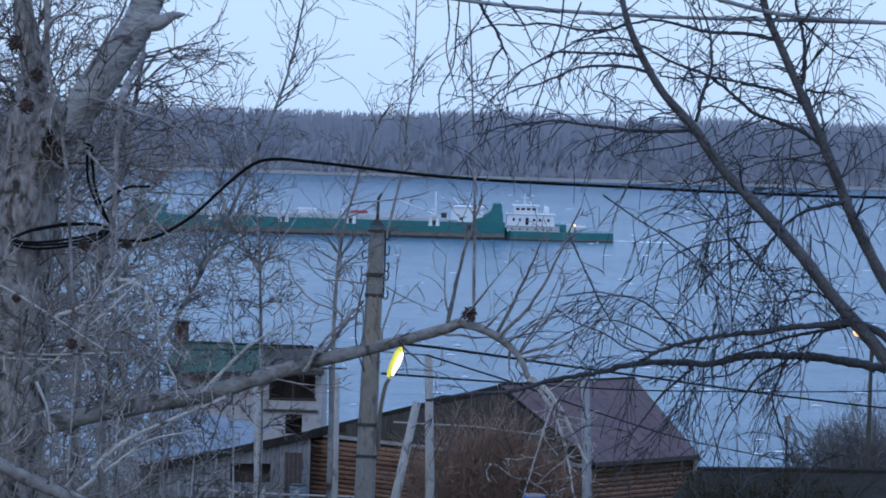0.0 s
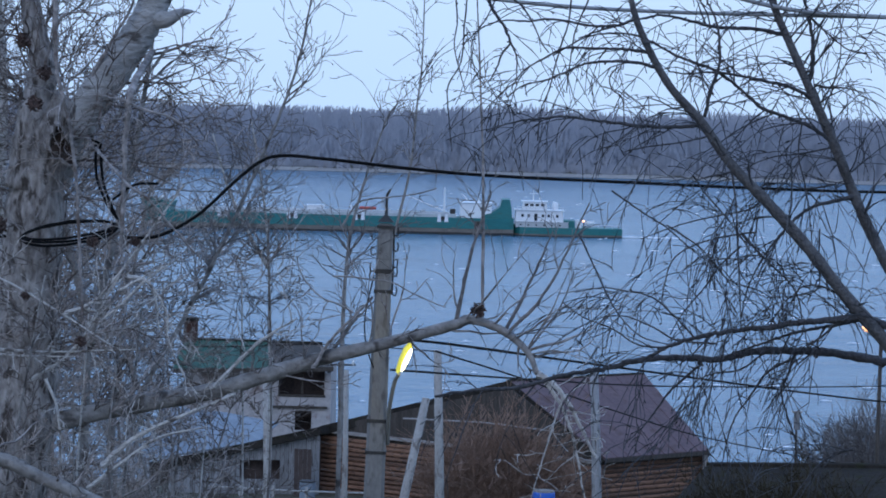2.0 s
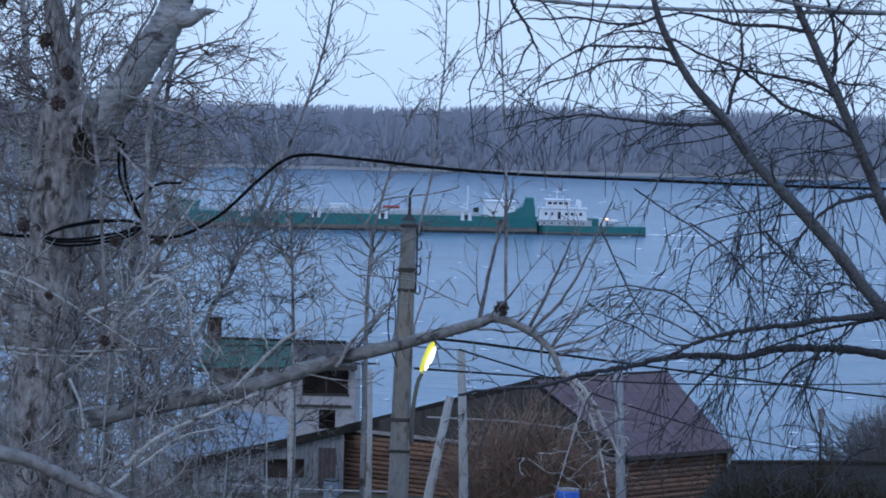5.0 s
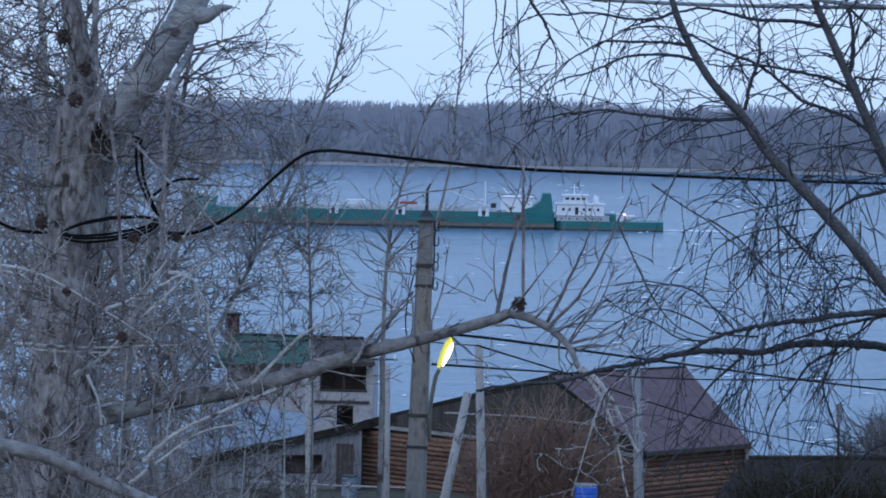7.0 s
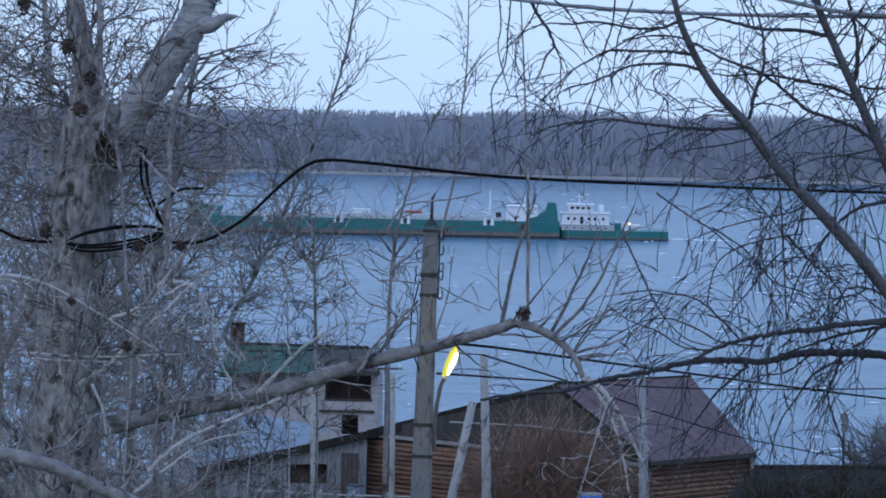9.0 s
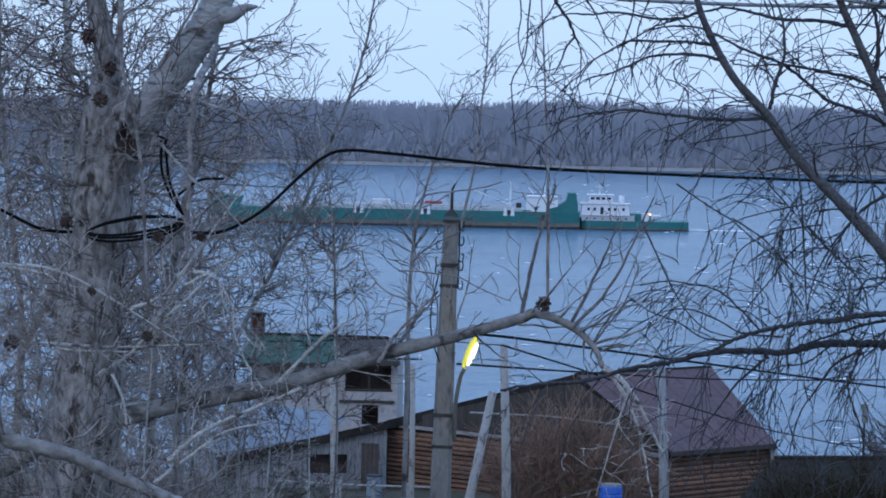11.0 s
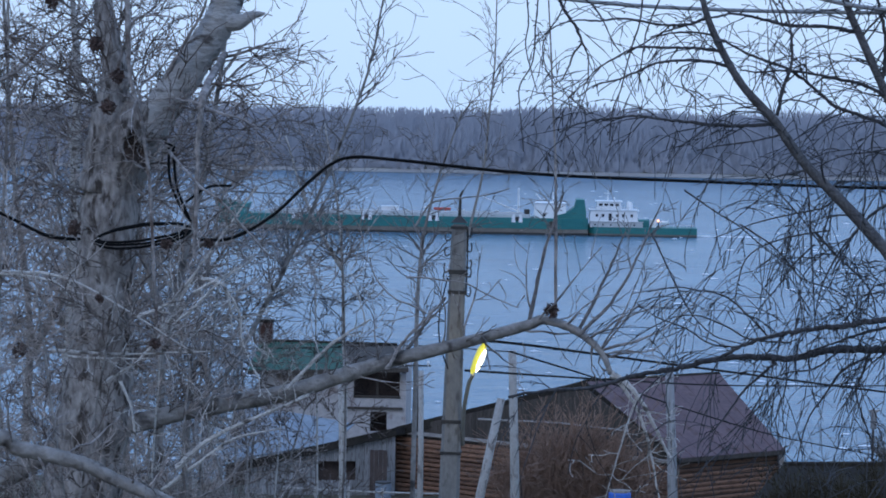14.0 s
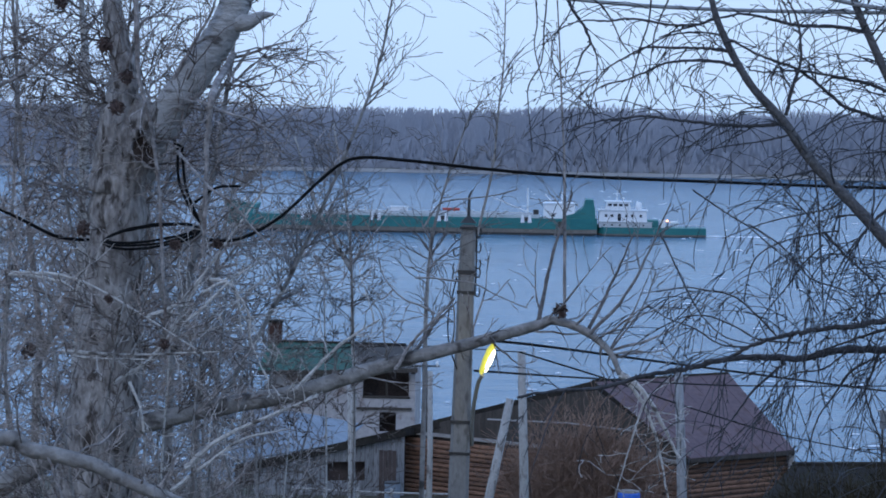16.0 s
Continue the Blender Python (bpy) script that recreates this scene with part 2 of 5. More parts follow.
def solid(name, shape, mat, label, category, group="", kind="", smooth=False):
    return tagged(new(name, shape.mesh(name, mat, smooth)), label, category, group, kind)


def curve(pts, per=8):
    """A smooth line through a few points."""
    p = [Vector(q) for q in pts]
    p = [2 * p[0] - p[1]] + p + [2 * p[-1] - p[-2]]
    out = []
    for i in range(1, len(p) - 2):
        for k in range(per):
            t = k / per
            a, b, c, d = p[i - 1], p[i], p[i + 1], p[i + 2]
            out.append(0.5 * ((2 * b) + (c - a) * t + (2 * a - 5 * b + 4 * c - d) * t * t + (3 * b - a - 3 * c + d) * t ** 3))
    out.append(p[-2])
    return out


# ---- setting: one ground sheet, the river, the far bank ----
PROFILE = ((-400, 37), (0, 36), (30, 35), (60, 32.6), (90, 30.2), (104, 29.8), (130, 26), (180, 14), (240, 3), (270, -1), (300, -3), (1330, -3),
           (1346, -0.5), (1356, 1.6), (1375, 2.6), (1420, 3), (1600, 2), (2200, -14), (4500, -60))


def ground_height(x, y):
    for (y0, z0), (y1, z1) in zip(PROFILE, PROFILE[1:]):
        if y <= y1:
            return z0 + (z1 - z0) * (y - y0) / (y1 - y0) + 0.25 * noise.noise((x * 0.05, y * 0.05, 0)) * (1 if y < 260 else 0.3)
    return PROFILE[-1][1]


gs = Shape()
ys = [-400, -200, -60, 0] + list(range(10, 300, 10)) + [300, 600, 1000, 1330, 1338, 1346, 1350, 1356, 1365, 1375, 1400, 1450, 1550, 1700, 2200, 3000, 4500]
xs = [-3500, -1500, -700, -400, -250, -150, -100, -70] + list(range(-60, 61, 6)) + [70, 100, 150, 250, 400, 700, 1500, 3500]
gs.add([(x, y, ground_height(x, y)) for y in ys for x in xs],
       [(j * len(xs) + i, j * len(xs) + i + 1, (j + 1) * len(xs) + i + 1, (j + 1) * len(xs) + i) for j in range(len(ys) - 1) for i in range(len(xs) - 1)])
solid("ground", gs, GROUND, "dark soil slope with withered grass down to the river", "ground", kind="structure", smooth=True)

ws = Shape().add([(-3400, 200, 0), (3400, 200, 0), (3400, 1352, 0), (-3400, 1352, 0)], [(0, 1, 2, 3)])
solid("water", ws, WATER, "wide grey-blue river ruffled by small waves", "river", kind="structure")

bs = Shape()
bx = list(range(-900, 901, 12))
rb = random.Random(5)
edge = [1343 + 3 * noise.noise((x * 0.02, 3, 0)) for x in bx]
bs.add([(x, e, 0.12) for x, e in zip(bx, edge)] + [(x, e + 9, 1.5 + 0.5 * noise.noise((x * 0.03, 9, 0))) for x, e in zip(bx, edge)],
       [(i, i + 1, len(bx) + i + 1, len(bx) + i) for i in range(len(bx) - 1)])
solid("far_beach", bs, SAND, "pale sandy strip along the far river bank", "beach", kind="structure")


def far_forest():
    """Bare trees with rounded crowns: a stem and many fine sprays that widen outwards, several rows deep."""
    s = Shape()
    r = random.Random(11)
    for row in range(-1, 10):
        y0 = 1360 + row * 13
        x = -430.0
        while x < 400:
            x += r.uniform(2.2, 5.0)
            h = r.uniform(26.5, 29.5) * (1.02 + 0.16 * noise.noise((x * 0.012, row * 0.1, 4)))
            if row < 2 and r.random() < 0.5:
                h *= r.uniform(0.3, 0.75)
            y = y0 + r.uniform(-6, 6)
            if row < 0:
                x -= 1.2
                h, y = r.uniform(2.5, 7), 1355 + r.uniform(-2, 5)
            z = ground_height(x, y) - 0.3
            w = h * r.uniform(0.16, 0.26) * (1.7 if row < 0 else 1)
            s.add([(x - 0.2, y, z), (x + 0.2, y, z), (x, y, z + h * 0.7)], [(0, 1, 2)])
            for k in range(80 if row > 2 else 110):
                a, b = r.uniform(0, 6.283), r.uniform(-1.0, 1.0 if k < 70 else 0.2)
                q = math.sqrt(1 - abs(b) ** 3) * math.sqrt(r.random())
                ex, ey, ez = x + w * q * math.cos(a), y + w * q * math.sin(a), z + h * (0.52 + 0.48 * b * (1 - 0.1 * r.random()))
                back = row > 4 and k % 4 == 0 and b < 0.75
                d, g, e = (r.uniform(0.8, 1.6), r.uniform(2.0, 5.0), r.uniform(-0.2, 0.2)) if back else (r.uniform(0.12, 0.34), r.uniform(1.5, 6.0), r.uniform(-0.7, 0.7))
                s.add([(ex - e, ey, max(z, ez - g)), (ex - d, ey, max(z + 0.1, ez - g * 0.4)), (ex + e, ey, ez + 0.3), (ex + d, ey, max(z + 0.1, ez - g * 0.4))], [(0, 1, 2, 3)])
    return s


solid("far_woods", far_forest(), FOREST_HAZED, "bare forest along the far river bank, tinted with bluish haze", "forest", kind="stuff")


def whitecaps():
    s = Shape()
    r = random.Random(21)
    for k in range(420):
        y = 300 + 900 * r.random() ** 1.3
        x = r.uniform(-0.26, 0.22) * y
        w, d = r.uniform(0.3, 1.5), r.uniform(0.25, 0.8)
        n = 7
        ring = [(x + w * math.cos(a) * r.uniform(0.6, 1.2), y + d * math.sin(a) * r.uniform(0.6, 1.2), 0.06) for a in [2 * math.pi * i / n for i in range(n)]]
        s.add(ring + [(x, y, 0.22)], [(i, (i + 1) % n, n) for i in range(n)])
    return s


solid("whitecaps", whitecaps(), FOAM, "scattered white foam flecks on the river waves", "foam", kind="stuff")


# ---- the ship ----
def ship():
    y0 = 826.0
    drift = -7.0
    tug = thing("pusher_tug", (36.0, y0, 0), "green and white river pusher tug behind a long barge", "tugboat")
    barge = thing("tank_barge", (-20.0, y0, 0), "long green river barge with a low flat deck", "barge")

    def hull(name, xa, xb, half, top, band, parent, bow, stern, sheer):
        s = Shape()
        secs = []
        n = 14
        for i in range(n + 1):
            u = i / n
            x = xa + (xb - xa) * u
            w = half * min(1.0, 0.25 + (u / bow) ** 0.6 * 0.75 if u < bow else 1.0, 0.7 + ((1 - u) / stern) * 0.3 if 1 - u < stern else 1.0)
            rise = top + (sheer * (1 - u / bow) if u < bow else 0)
            secs.append([(x, y0 - w, band), (x, y0 - w, rise), (x, y0 + w, rise), (x, y0 + w, band)])
        v = [p for q in secs for p in q]
        f = [(i * 4 + k, i * 4 + 4 + k, i * 4 + 5 + k, i * 4 + 1 + k) for i in range(n) for k in range(3)]
        f += [(0, 1, 2, 3), (n * 4 + 3, n * 4 + 2, n * 4 + 1, n * 4)]
        s.add(v, f)
        part(name, s, HULL, parent)
        b = Shape()
        low = band * 0.35
        v = [(p[0], y0 + (p[1] - y0) * 0.985, low if j in (0, 3) else band) for q in secs for j, p in enumerate(q)]
        b.add(v, f)
        part("boot_topping", b, BOOT, parent, "grey rust-stained band above the waterline")
        # lowest strip dark: hull shadow and its reflection put in as colour
        v = [(p[0], y0 + (p[1] - y0) * 0.97, -1.0 if j in (0, 3) else low) for q in secs for j, p in enumerate(q)]
        part("waterline", Shape().add(v, f), STEEL, parent, "dark strip for the shadow and reflection under the hull")

    hull("hull", -84, 25, 7, 4.9, 1.75, barge, 0.05, 0.02, 2.6)
    hull("hull", 24.5, 57, 6, 2.6, 0.7, tug, 0.06, 0.22, 0.9)
    r = random.Random(3)

    def block(name, x0, x1, half, z0, z1, mat, parent, label="", lean=0.0):
        """A house with slightly raked ends and a thin overhanging deck edge."""
        s = Shape()
        s.add([(x0, y0 - half, z0), (x1, y0 - half, z0), (x1, y0 + half, z0), (x0, y0 + half, z0), (x0 + lean, y0 - half * 0.96, z1), (x1 - lean, y0 - half * 0.96, z1), (x1 - lean, y0 + half * 0.96, z1), (x0 + lean, y0 + half * 0.96, z1)],
              [(0, 3, 2, 1), (4, 5, 6, 7), (0, 1, 5, 4), (1, 2, 6, 5), (2, 3, 7, 6), (3, 0, 4, 7)])
        s.box((x0 - 0.25, y0 - half - 0.25, z1), (x1 + 0.25, y0 + half + 0.25, z1 + 0.14))
        return part(name, s, mat, parent, label)

    def pane(x, z, w, h, half, parent):
        part("window", Shape().box((x, y0 - half - 0.06, z), (x + w, y0 - half + 0.1, z + h)), GLASS_DARK, parent)

    def rail(xa, xb, side, z, parent, pitch=2.6):
        n = max(2, int((xb - xa) / pitch))
        part("rail", Shape().tube([(xa, side, z + 1.05), (xb, side, z + 1.05)], [0.06, 0.06], 4).tube([(xa, side, z + 0.55), (xb, side, z + 0.55)], [0.04, 0.04], 4), SHIPGREY, parent)
        for k in range(n + 1):
            x = xa + (xb - xa) * k / n
            part("stanchion", Shape().tube([(x, side, z), (x, side, z + 1.1)], [0.06, 0.05], 4), SHIPGREY, parent)

    # barge deck: trunk deck, pipes, vents, white bollard pairs, raised forecastle, masts
    part("trunk_deck", Shape().box((-70, y0 - 5, 4.9), (8, y0 + 5, 5.75)), SHIPGREY, barge, "pale raised trunk deck")
    for dy, z in ((-4.2, 6.1), (-3.2, 6.25), (-1.0, 6.1)):
        part("deck_pipe", Shape().tube([(-68, y0 + dy, z), (6, y0 + dy, z)], [0.16, 0.16], 6), SHIPGREY, barge)
    for x in (-61.5, -41.2, -21.5, 3.0):
        # solid dark plate, coloured as the shade within the opening
        part("fairlead", Shape().box((x + 0.55, y0 - 7.06, 4.0), (x + 1.75, y0 - 6.9, 5.2)), STEEL, barge, "dark plate for the shaded fairlead opening")
        for dx in (0, 2.1):
            part("bollard", Shape().add([(x + dx - 0.5, y0 - 7.3, 3.6), (x + dx + 0.7, y0 - 7.3, 3.6), (x + dx + 0.7, y0 - 6.8, 3.6), (x + dx - 0.5, y0 - 6.8, 3.6), (x + dx - 0.25, y0 - 7.15, 5.9), (x + dx + 0.45, y0 - 7.15, 5.9), (x + dx + 0.45, y0 - 6.8, 5.9), (x + dx - 0.25, y0 - 6.8, 5.9)],
                                        [(0, 3, 2, 1), (4, 5, 6, 7), (0, 1, 5, 4), (1, 2, 6, 5), (2, 3, 7, 6), (3, 0, 4, 7)]), SHIPWHITE, barge, "white bollard on the bulwark")
    for x in [-67 + 3.4 * k for k in range(22)]:
        kind = r.random()
        h = r.uniform(0.5, 1.5)
        if kind < 0.5:
            part("vent", Shape().tube([(x, y0 - 2.5, 5.7), (x, y0 - 2.5, 5.7 + h), (x - 0.4, y0 - 2.7, 6.0 + h)], [0.28, 0.24, 0.42], 7), SHIPWHITE if r.random() < 0.5 else SHIPGREY, barge)
        else:
            w = r.uniform(0.5, 1.6)
            part("hatch", Shape().box((x, y0 - 3.6, 5.7), (x + w, y0 - 2.2, 6.0 + h * 0.5)).box((x - 0.1, y0 - 3.7, 6.0 + h * 0.5), (x + w + 0.1, y0 - 2.1, 6.1 + h * 0.5)), SHIPGREY, barge)
    part("manifold", Shape().tube([(-20.5, y0 - 3, 7.0), (-15.5, y0 - 3, 7.0)], [0.4, 0.4], 8).tube([(-19, y0 - 3, 5.6), (-19, y0 - 3, 7)], [0.25, 0.25], 6).tube([(-17, y0 - 3, 5.6), (-17, y0 - 3, 7)], [0.25, 0.25], 6), SHIPRED, barge, "dull red loading manifold")
    part("deck_house", Shape().box((-36, y0 - 2, 5.7), (-31, y0 + 2, 7.3)).box((-36.3, y0 - 2.3, 7.3), (-30.7, y0 + 2.3, 7.45)), SHIPWHITE, barge, "small white deckhouse")
    rail(-76, 8, y0 - 6.8, 4.9, barge, 4)
    part("forecastle", Shape().add([(-84.6, y0 - 2.2, 6.4), (-76, y0 - 6.6, 4.8), (-75, y0 - 6.6, 7.6), (-85.4, y0 - 2.4, 8.6), (-84.6, y0 + 2.2, 6.4), (-76, y0 + 6.6, 4.8), (-75, y0 + 6.6, 7.6), (-85.4, y0 + 2.4, 8.6)],
                                   [(0, 1, 2, 3), (4, 7, 6, 5), (0, 3, 7, 4), (1, 5, 6, 2), (3, 2, 6, 7), (0, 4, 5, 1)]), HULL, barge, "raised green forecastle")
    part("anchor_winch", Shape().tube([(-79, y0 - 2, 8.5), (-79, y0 + 2, 8.5)], [0.7, 0.7], 10).box((-79.6, y0 - 2.4, 7.6), (-78.4, y0 - 1.9, 8.9)), SHIPWHITE, barge, "white anchor winch")
    part("bow_mast", Shape().tube([(-82, y0, 8), (-82, y0, 14)], [0.15, 0.08], 6), SHIPGREY, barge)
    part("boom_mast", Shape().tube([(4.5, y0, 5.0), (4.5, y0, 13.5)], [0.35, 0.2], 8), SHIPWHITE, barge, "white derrick mast")
    part("boom", Shape().tube([(4.5, y0, 6.5), (-6.5, y0, 10.8)], [0.2, 0.12], 6), SHIPWHITE, barge, "white derrick boom")
    part("cargo_winch", Shape().box((6.2, y0 - 2, 5.7), (7.8, y0, 7.2)), STEEL, barge, "dark deck winch")
    pump = block("pump_house", 9.2, 18.4, 5, 4.9, 9.2, SHIPWHITE, barge, "white deckhouse block")
    pane(11.6, 5.4, 0.9, 0.8, 5, pump)
    pane(15.2, 7.6, 0.4, 0.5, 5, pump)
    part("derrick", Shape().tube([(14.6, y0, 9.3), (14.6, y0, 12.4)], [0.22, 0.14], 6).tube([(11.6, y0, 9.6), (9.6, y0, 11.8)], [0.2, 0.16], 6), SHIPWHITE, barge, "white derrick posts")
    # no hole is cut: a dark panel gives the recess's shade
    part("hull_recess", Shape().box((13.6, y0 - 7.12, 1.9), (15.2, y0 - 6.9, 4.1)), BOARD, barge, "dark panel for the shaded recess in the hull side")
    # tug: push tower and wedge, superstructure in three tiers, aft deck fittings
    tower = [(15.5, 4.6), (24.4, 2.6), (24.4, 6.8), (23.8, 10.5), (21.5, 10.5), (20.9, 8.2), (18.8, 6.6), (15.5, 5.7)]
    n = len(tower)
    part("push_tower", Shape().add([(x, y0 - 5.3, z) for x, z in tower] + [(x, y0 + 5.3, z) for x, z in tower],
                                   [tuple(range(n)), tuple(reversed(range(n, 2 * n)))] + [(i, i + n, (i + 1) % n + n, (i + 1) % n) for i in range(n)]), HULL, tug, "green push tower at the coupling")
    lower = block("lower_deckhouse", 25.6, 41.0, 5.0, 2.5, 4.1, SHIPGREY, tug)
    main = block("main_deckhouse", 25.4, 39.6, 4.9, 4.1, 7.5, SHIPWHITE, tug, "white two-windowed main deckhouse", 0.25)
    bridge = block("wheelhouse", 27.4, 34.8, 4.0, 7.64, 10.0, SHIPWHITE, tug, "white wheelhouse", 0.35)
    for x in (27.2, 29.0, 33.2, 34.9, 37.4):
        pane(x, 5.6, 0.7, 0.8, 4.9, main)
    part("door", Shape().box((31.0, y0 - 5.0, 4.5), (31.9, y0 - 4.8, 6.6)), GLASS_DARK, main, "dark doorway")
    for k in range(4):
        pane(28.1 + 1.6 * k, 8.75, 1.1, 0.7, 3.92, bridge)
    for k in range(6):
        pane(26.8 + 2.3 * k, 3.0, 0.5, 0.5, 5.0, lower)
    rail(26, 39.4, y0 - 5.0, 7.5, tug)
    rail(26, 41, y0 - 5.7, 2.5, tug)
    part("funnel", Shape().tube([(37.2, y0, 7.5), (37.3, y0, 9.6), (37.4, y0, 9.9)], [0.95, 0.85, 0.75], 10), SHIPWHITE, tug)
    part("mast", Shape().tube([(30.8, y0, 10.1), (30.8, y0, 13.4)], [0.18, 0.08], 6).tube([(29.6, y0, 12.3), (32.0, y0, 12.3)], [0.07, 0.07], 5), SHIPWHITE, tug)
    part("radar", Shape().box((32.4, y0 - 0.9, 10.9), (33.0, y0 + 0.9, 11.15)).tube([(32.7, y0, 10.0), (32.7, y0, 10.9)], [0.12, 0.1], 6), SHIPWHITE, tug)
    part("engine_casing", Shape().box((39.9, y0 - 3.5, 2.5), (43.0, y0 + 3.5, 4.7)), HULL, tug, "dark green engine casing")
    part("aft_locker", Shape().box((43.3, y0 - 3.0, 2.5), (45.0, y0 - 0.5, 4.7)).box((43.1, y0 - 3.2, 4.7), (45.3, y0 - 0.3, 4.85)), SHIPWHITE, tug, "white aft locker")
    part("stern_light", Shape().tube([(45.6, y0 - 3.4, 4.3), (45.6, y0 - 3.4, 4.5), (45.6, y0 - 3.4, 4.8), (45.6, y0 - 3.4, 5.0)], [0.12, 0.36, 0.36, 0.12], 8), SODIUM, tug, "small lit deck light")
    part("winch_post", Shape().tube([(45.7, y0 - 3.0, 2.4), (45.7, y0 - 3.0, 4.4)], [0.2, 0.16], 6), STEEL, tug)
    part("lifeboat", Shape().tube([(46.2, y0 - 3, 4.1), (46.8, y0 - 3, 4.15), (48.4, y0 - 3, 4.15), (49.0, y0 - 3, 4.1)], [0.15, 0.5, 0.5, 0.15], 8), SHIPWHITE, tug, "small white lifeboat")
    for x in (46.6, 48.6):
        part("davit", Shape().tube(curve([(x, y0 - 2.4, 2.5), (x, y0 - 2.3, 4.4), (x, y0 - 2.9, 4.9)], 4), [0.1] * 9, 5), SHIPGREY, tug)
    rail(46, 56, y0 - 5.0, 2.5, tug, 2)
    w = Shape()
    for k in range(46):
        x = 57.5 + 16 * r.random() ** 1.6
        y = y0 + r.uniform(-2.5, 2.5)
        a = r.uniform(0.4, 1.3)
        w.add([(x - a, y, 0.08), (x, y - 0.5, 0.1), (x + a * 1.6, y, 0.08), (x, y + 0.5, 0.1), (x, y, 0.3)], [(0, 1, 4), (1, 2, 4), (2, 3, 4), (3, 0, 4)])
    for ob in (tug, barge):
        ob.location.x += drift
    w.v = [(x + drift, y, z) for x, y, z in w.v]
    solid("stern_wake", w, FOAM, "white wash behind the tug's stern", "foam", kind="stuff")


ship()


# ---- buildings on the slope ----
def lerp(a, b, t):
    a, b = Vector(a), Vector(b)
    return a + (b - a) * t


def sheet_roof(name, corners, mat, parent, seams=10, thick=0.08, label=""):
    """A seamed metal plane: eave left, eave right, ridge right, ridge left."""
    roof = part(name, Shape().slab(corners, thick), mat, parent, label)
    a, b, c, d = [Vector(p) for p in corners]
    n = (b - a).cross(c - a).normalized()
    for k in range(1, seams):
        t = k / seams
        p, q = a + (b - a) * t + n * 0.01, d + (c - d) * t + n * 0.01
        part("seam", Shape().tube([p, q], [0.022, 0.022], 4), mat, roof)
    return roof


def log_house():
    corner = Vector((5.49, 96.00, 32.12))
    east = Vector((9.34, 99.00, 32.10))
    peak = Vector((2.16, 99.50, 34.34))
    rpeak = Vector((7.21, 103.00, 34.36))
    west = Vector((-4.72, 103.00, 32.11))
    h = thing("log_house", (corner.x, corner.y, 29.6), "low orange-brown log house with a maroon sheet roof", "house")
    sheet_roof("roof", [corner, east, rpeak, peak], ROOF_RED, h, 9, label="maroon seamed sheet metal roof slope")
    up = Vector((0, 0, 0.06))
    back = Vector((3.2, 5.5, 0))
    part("rear_slope", Shape().slab([peak + up, rpeak + up, rpeak + Vector((1.5, 5, -2.2)), peak + back + Vector((0, 0, -2.2))], 0.08), ROOF_FELT, h)
    # the long low slope that falls away from the ridge over the gable end
    part("lean_roof", Shape().slab([west, peak + Vector((0.02, -0.15, 0.04)), peak + Vector((0.6, 0.9, -0.15)), west + Vector((0.6, 1.2, -0.25))], 0.34), ROOF_FELT, h, "dark felt-covered roof edge")
    part("bargeboard", Shape().slab([corner + Vector((-0.05, -0.2, -0.05)), peak + Vector((-0.05, -0.2, 0.08)), peak + Vector((-0.1, -0.2, -0.16)), corner + Vector((-0.25, -0.2, -0.22))], 0.05), ROOF_FELT, h)
    g0, g1 = Vector((corner.x - 0.25, corner.y + 0.25, 0)), Vector((west.x, west.y + 0.2, 0))
    along = (g1 - g0).normalized()
    face = Vector((along.y, -along.x, 0))
    if face.y > 0:
        face = -face
    length = (g1 - g0).length

    def roof_z(d):
        """Height of the roof's underside over the gable wall, d metres from the corner."""
        p = g0 + along * d
        u = (p.x - peak.x)
        if u > 0:
            return peak.z + (corner.z - peak.z) * u / (corner.x - peak.x) - 0.12
        return peak.z + (west.z - peak.z) * u / (west.x - peak.x) - 0.12
    trim_z = 31.95
    w = 0.17
    k = 0
    while k * w < length:
        a, b = k * w, min((k + 1) * w - 0.012, length)
        za, zb = roof_z(a), roof_z(b)
        k += 1
        if max(za, zb) < trim_z + 0.05:
            continue
        p, q = g0 + along * a, g0 + along * b
        j = 0.012 * ((k * 7) % 3)
        part("gable_board", Shape().slab([(p.x, p.y - j, trim_z), (p.x, p.y - j, max(za, trim_z + 0.02)), (q.x, q.y - j, max(zb, trim_z + 0.02)), (q.x, q.y - j, trim_z)], 0.04), BOARD, h)
    p, q = g0 + face * 0.12, g1 + face * 0.12
    part("wall_trim", Shape().slab([(p.x, p.y, trim_z - 0.06), (p.x, p.y, trim_z + 0.06), (q.x, q.y, trim_z + 0.06), (q.x, q.y, trim_z - 0.06)], 0.09), TRIM, h, "pale horizontal trim board")
    part("batten", Shape().tube([(-1.58, 99.40, 32.91), (1.23, 97.60, 33.06), (3.64, 95.90, 33.03)], [0.035, 0.03, 0.035], 6), TRIM, h, "pale thin batten across the gable")
    # walls: round logs with dark chinking behind
    p, q = g0 - face * 0.06, g1 - face * 0.06
    part("wall_core", Shape().slab([(p.x, p.y, 29.4), (p.x, p.y, trim_z), (q.x, q.y, trim_z), (q.x, q.y, 29.4)], 0.1), CHINK, h)
    e0, e1 = Vector((corner.x - 0.25, corner.y + 0.25, 0)), Vector((east.x - 0.25, east.y + 0.3, 0))
    part("wall_core", Shape().slab([(e0.x, e0.y + 0.1, 29.4), (e0.x, e0.y + 0.1, corner.z), (e1.x, e1.y + 0.1, corner.z), (e1.x, e1.y + 0.1, 29.4)], 0.1), CHINK, h)
    r = random.Random(7)
    rows = 14
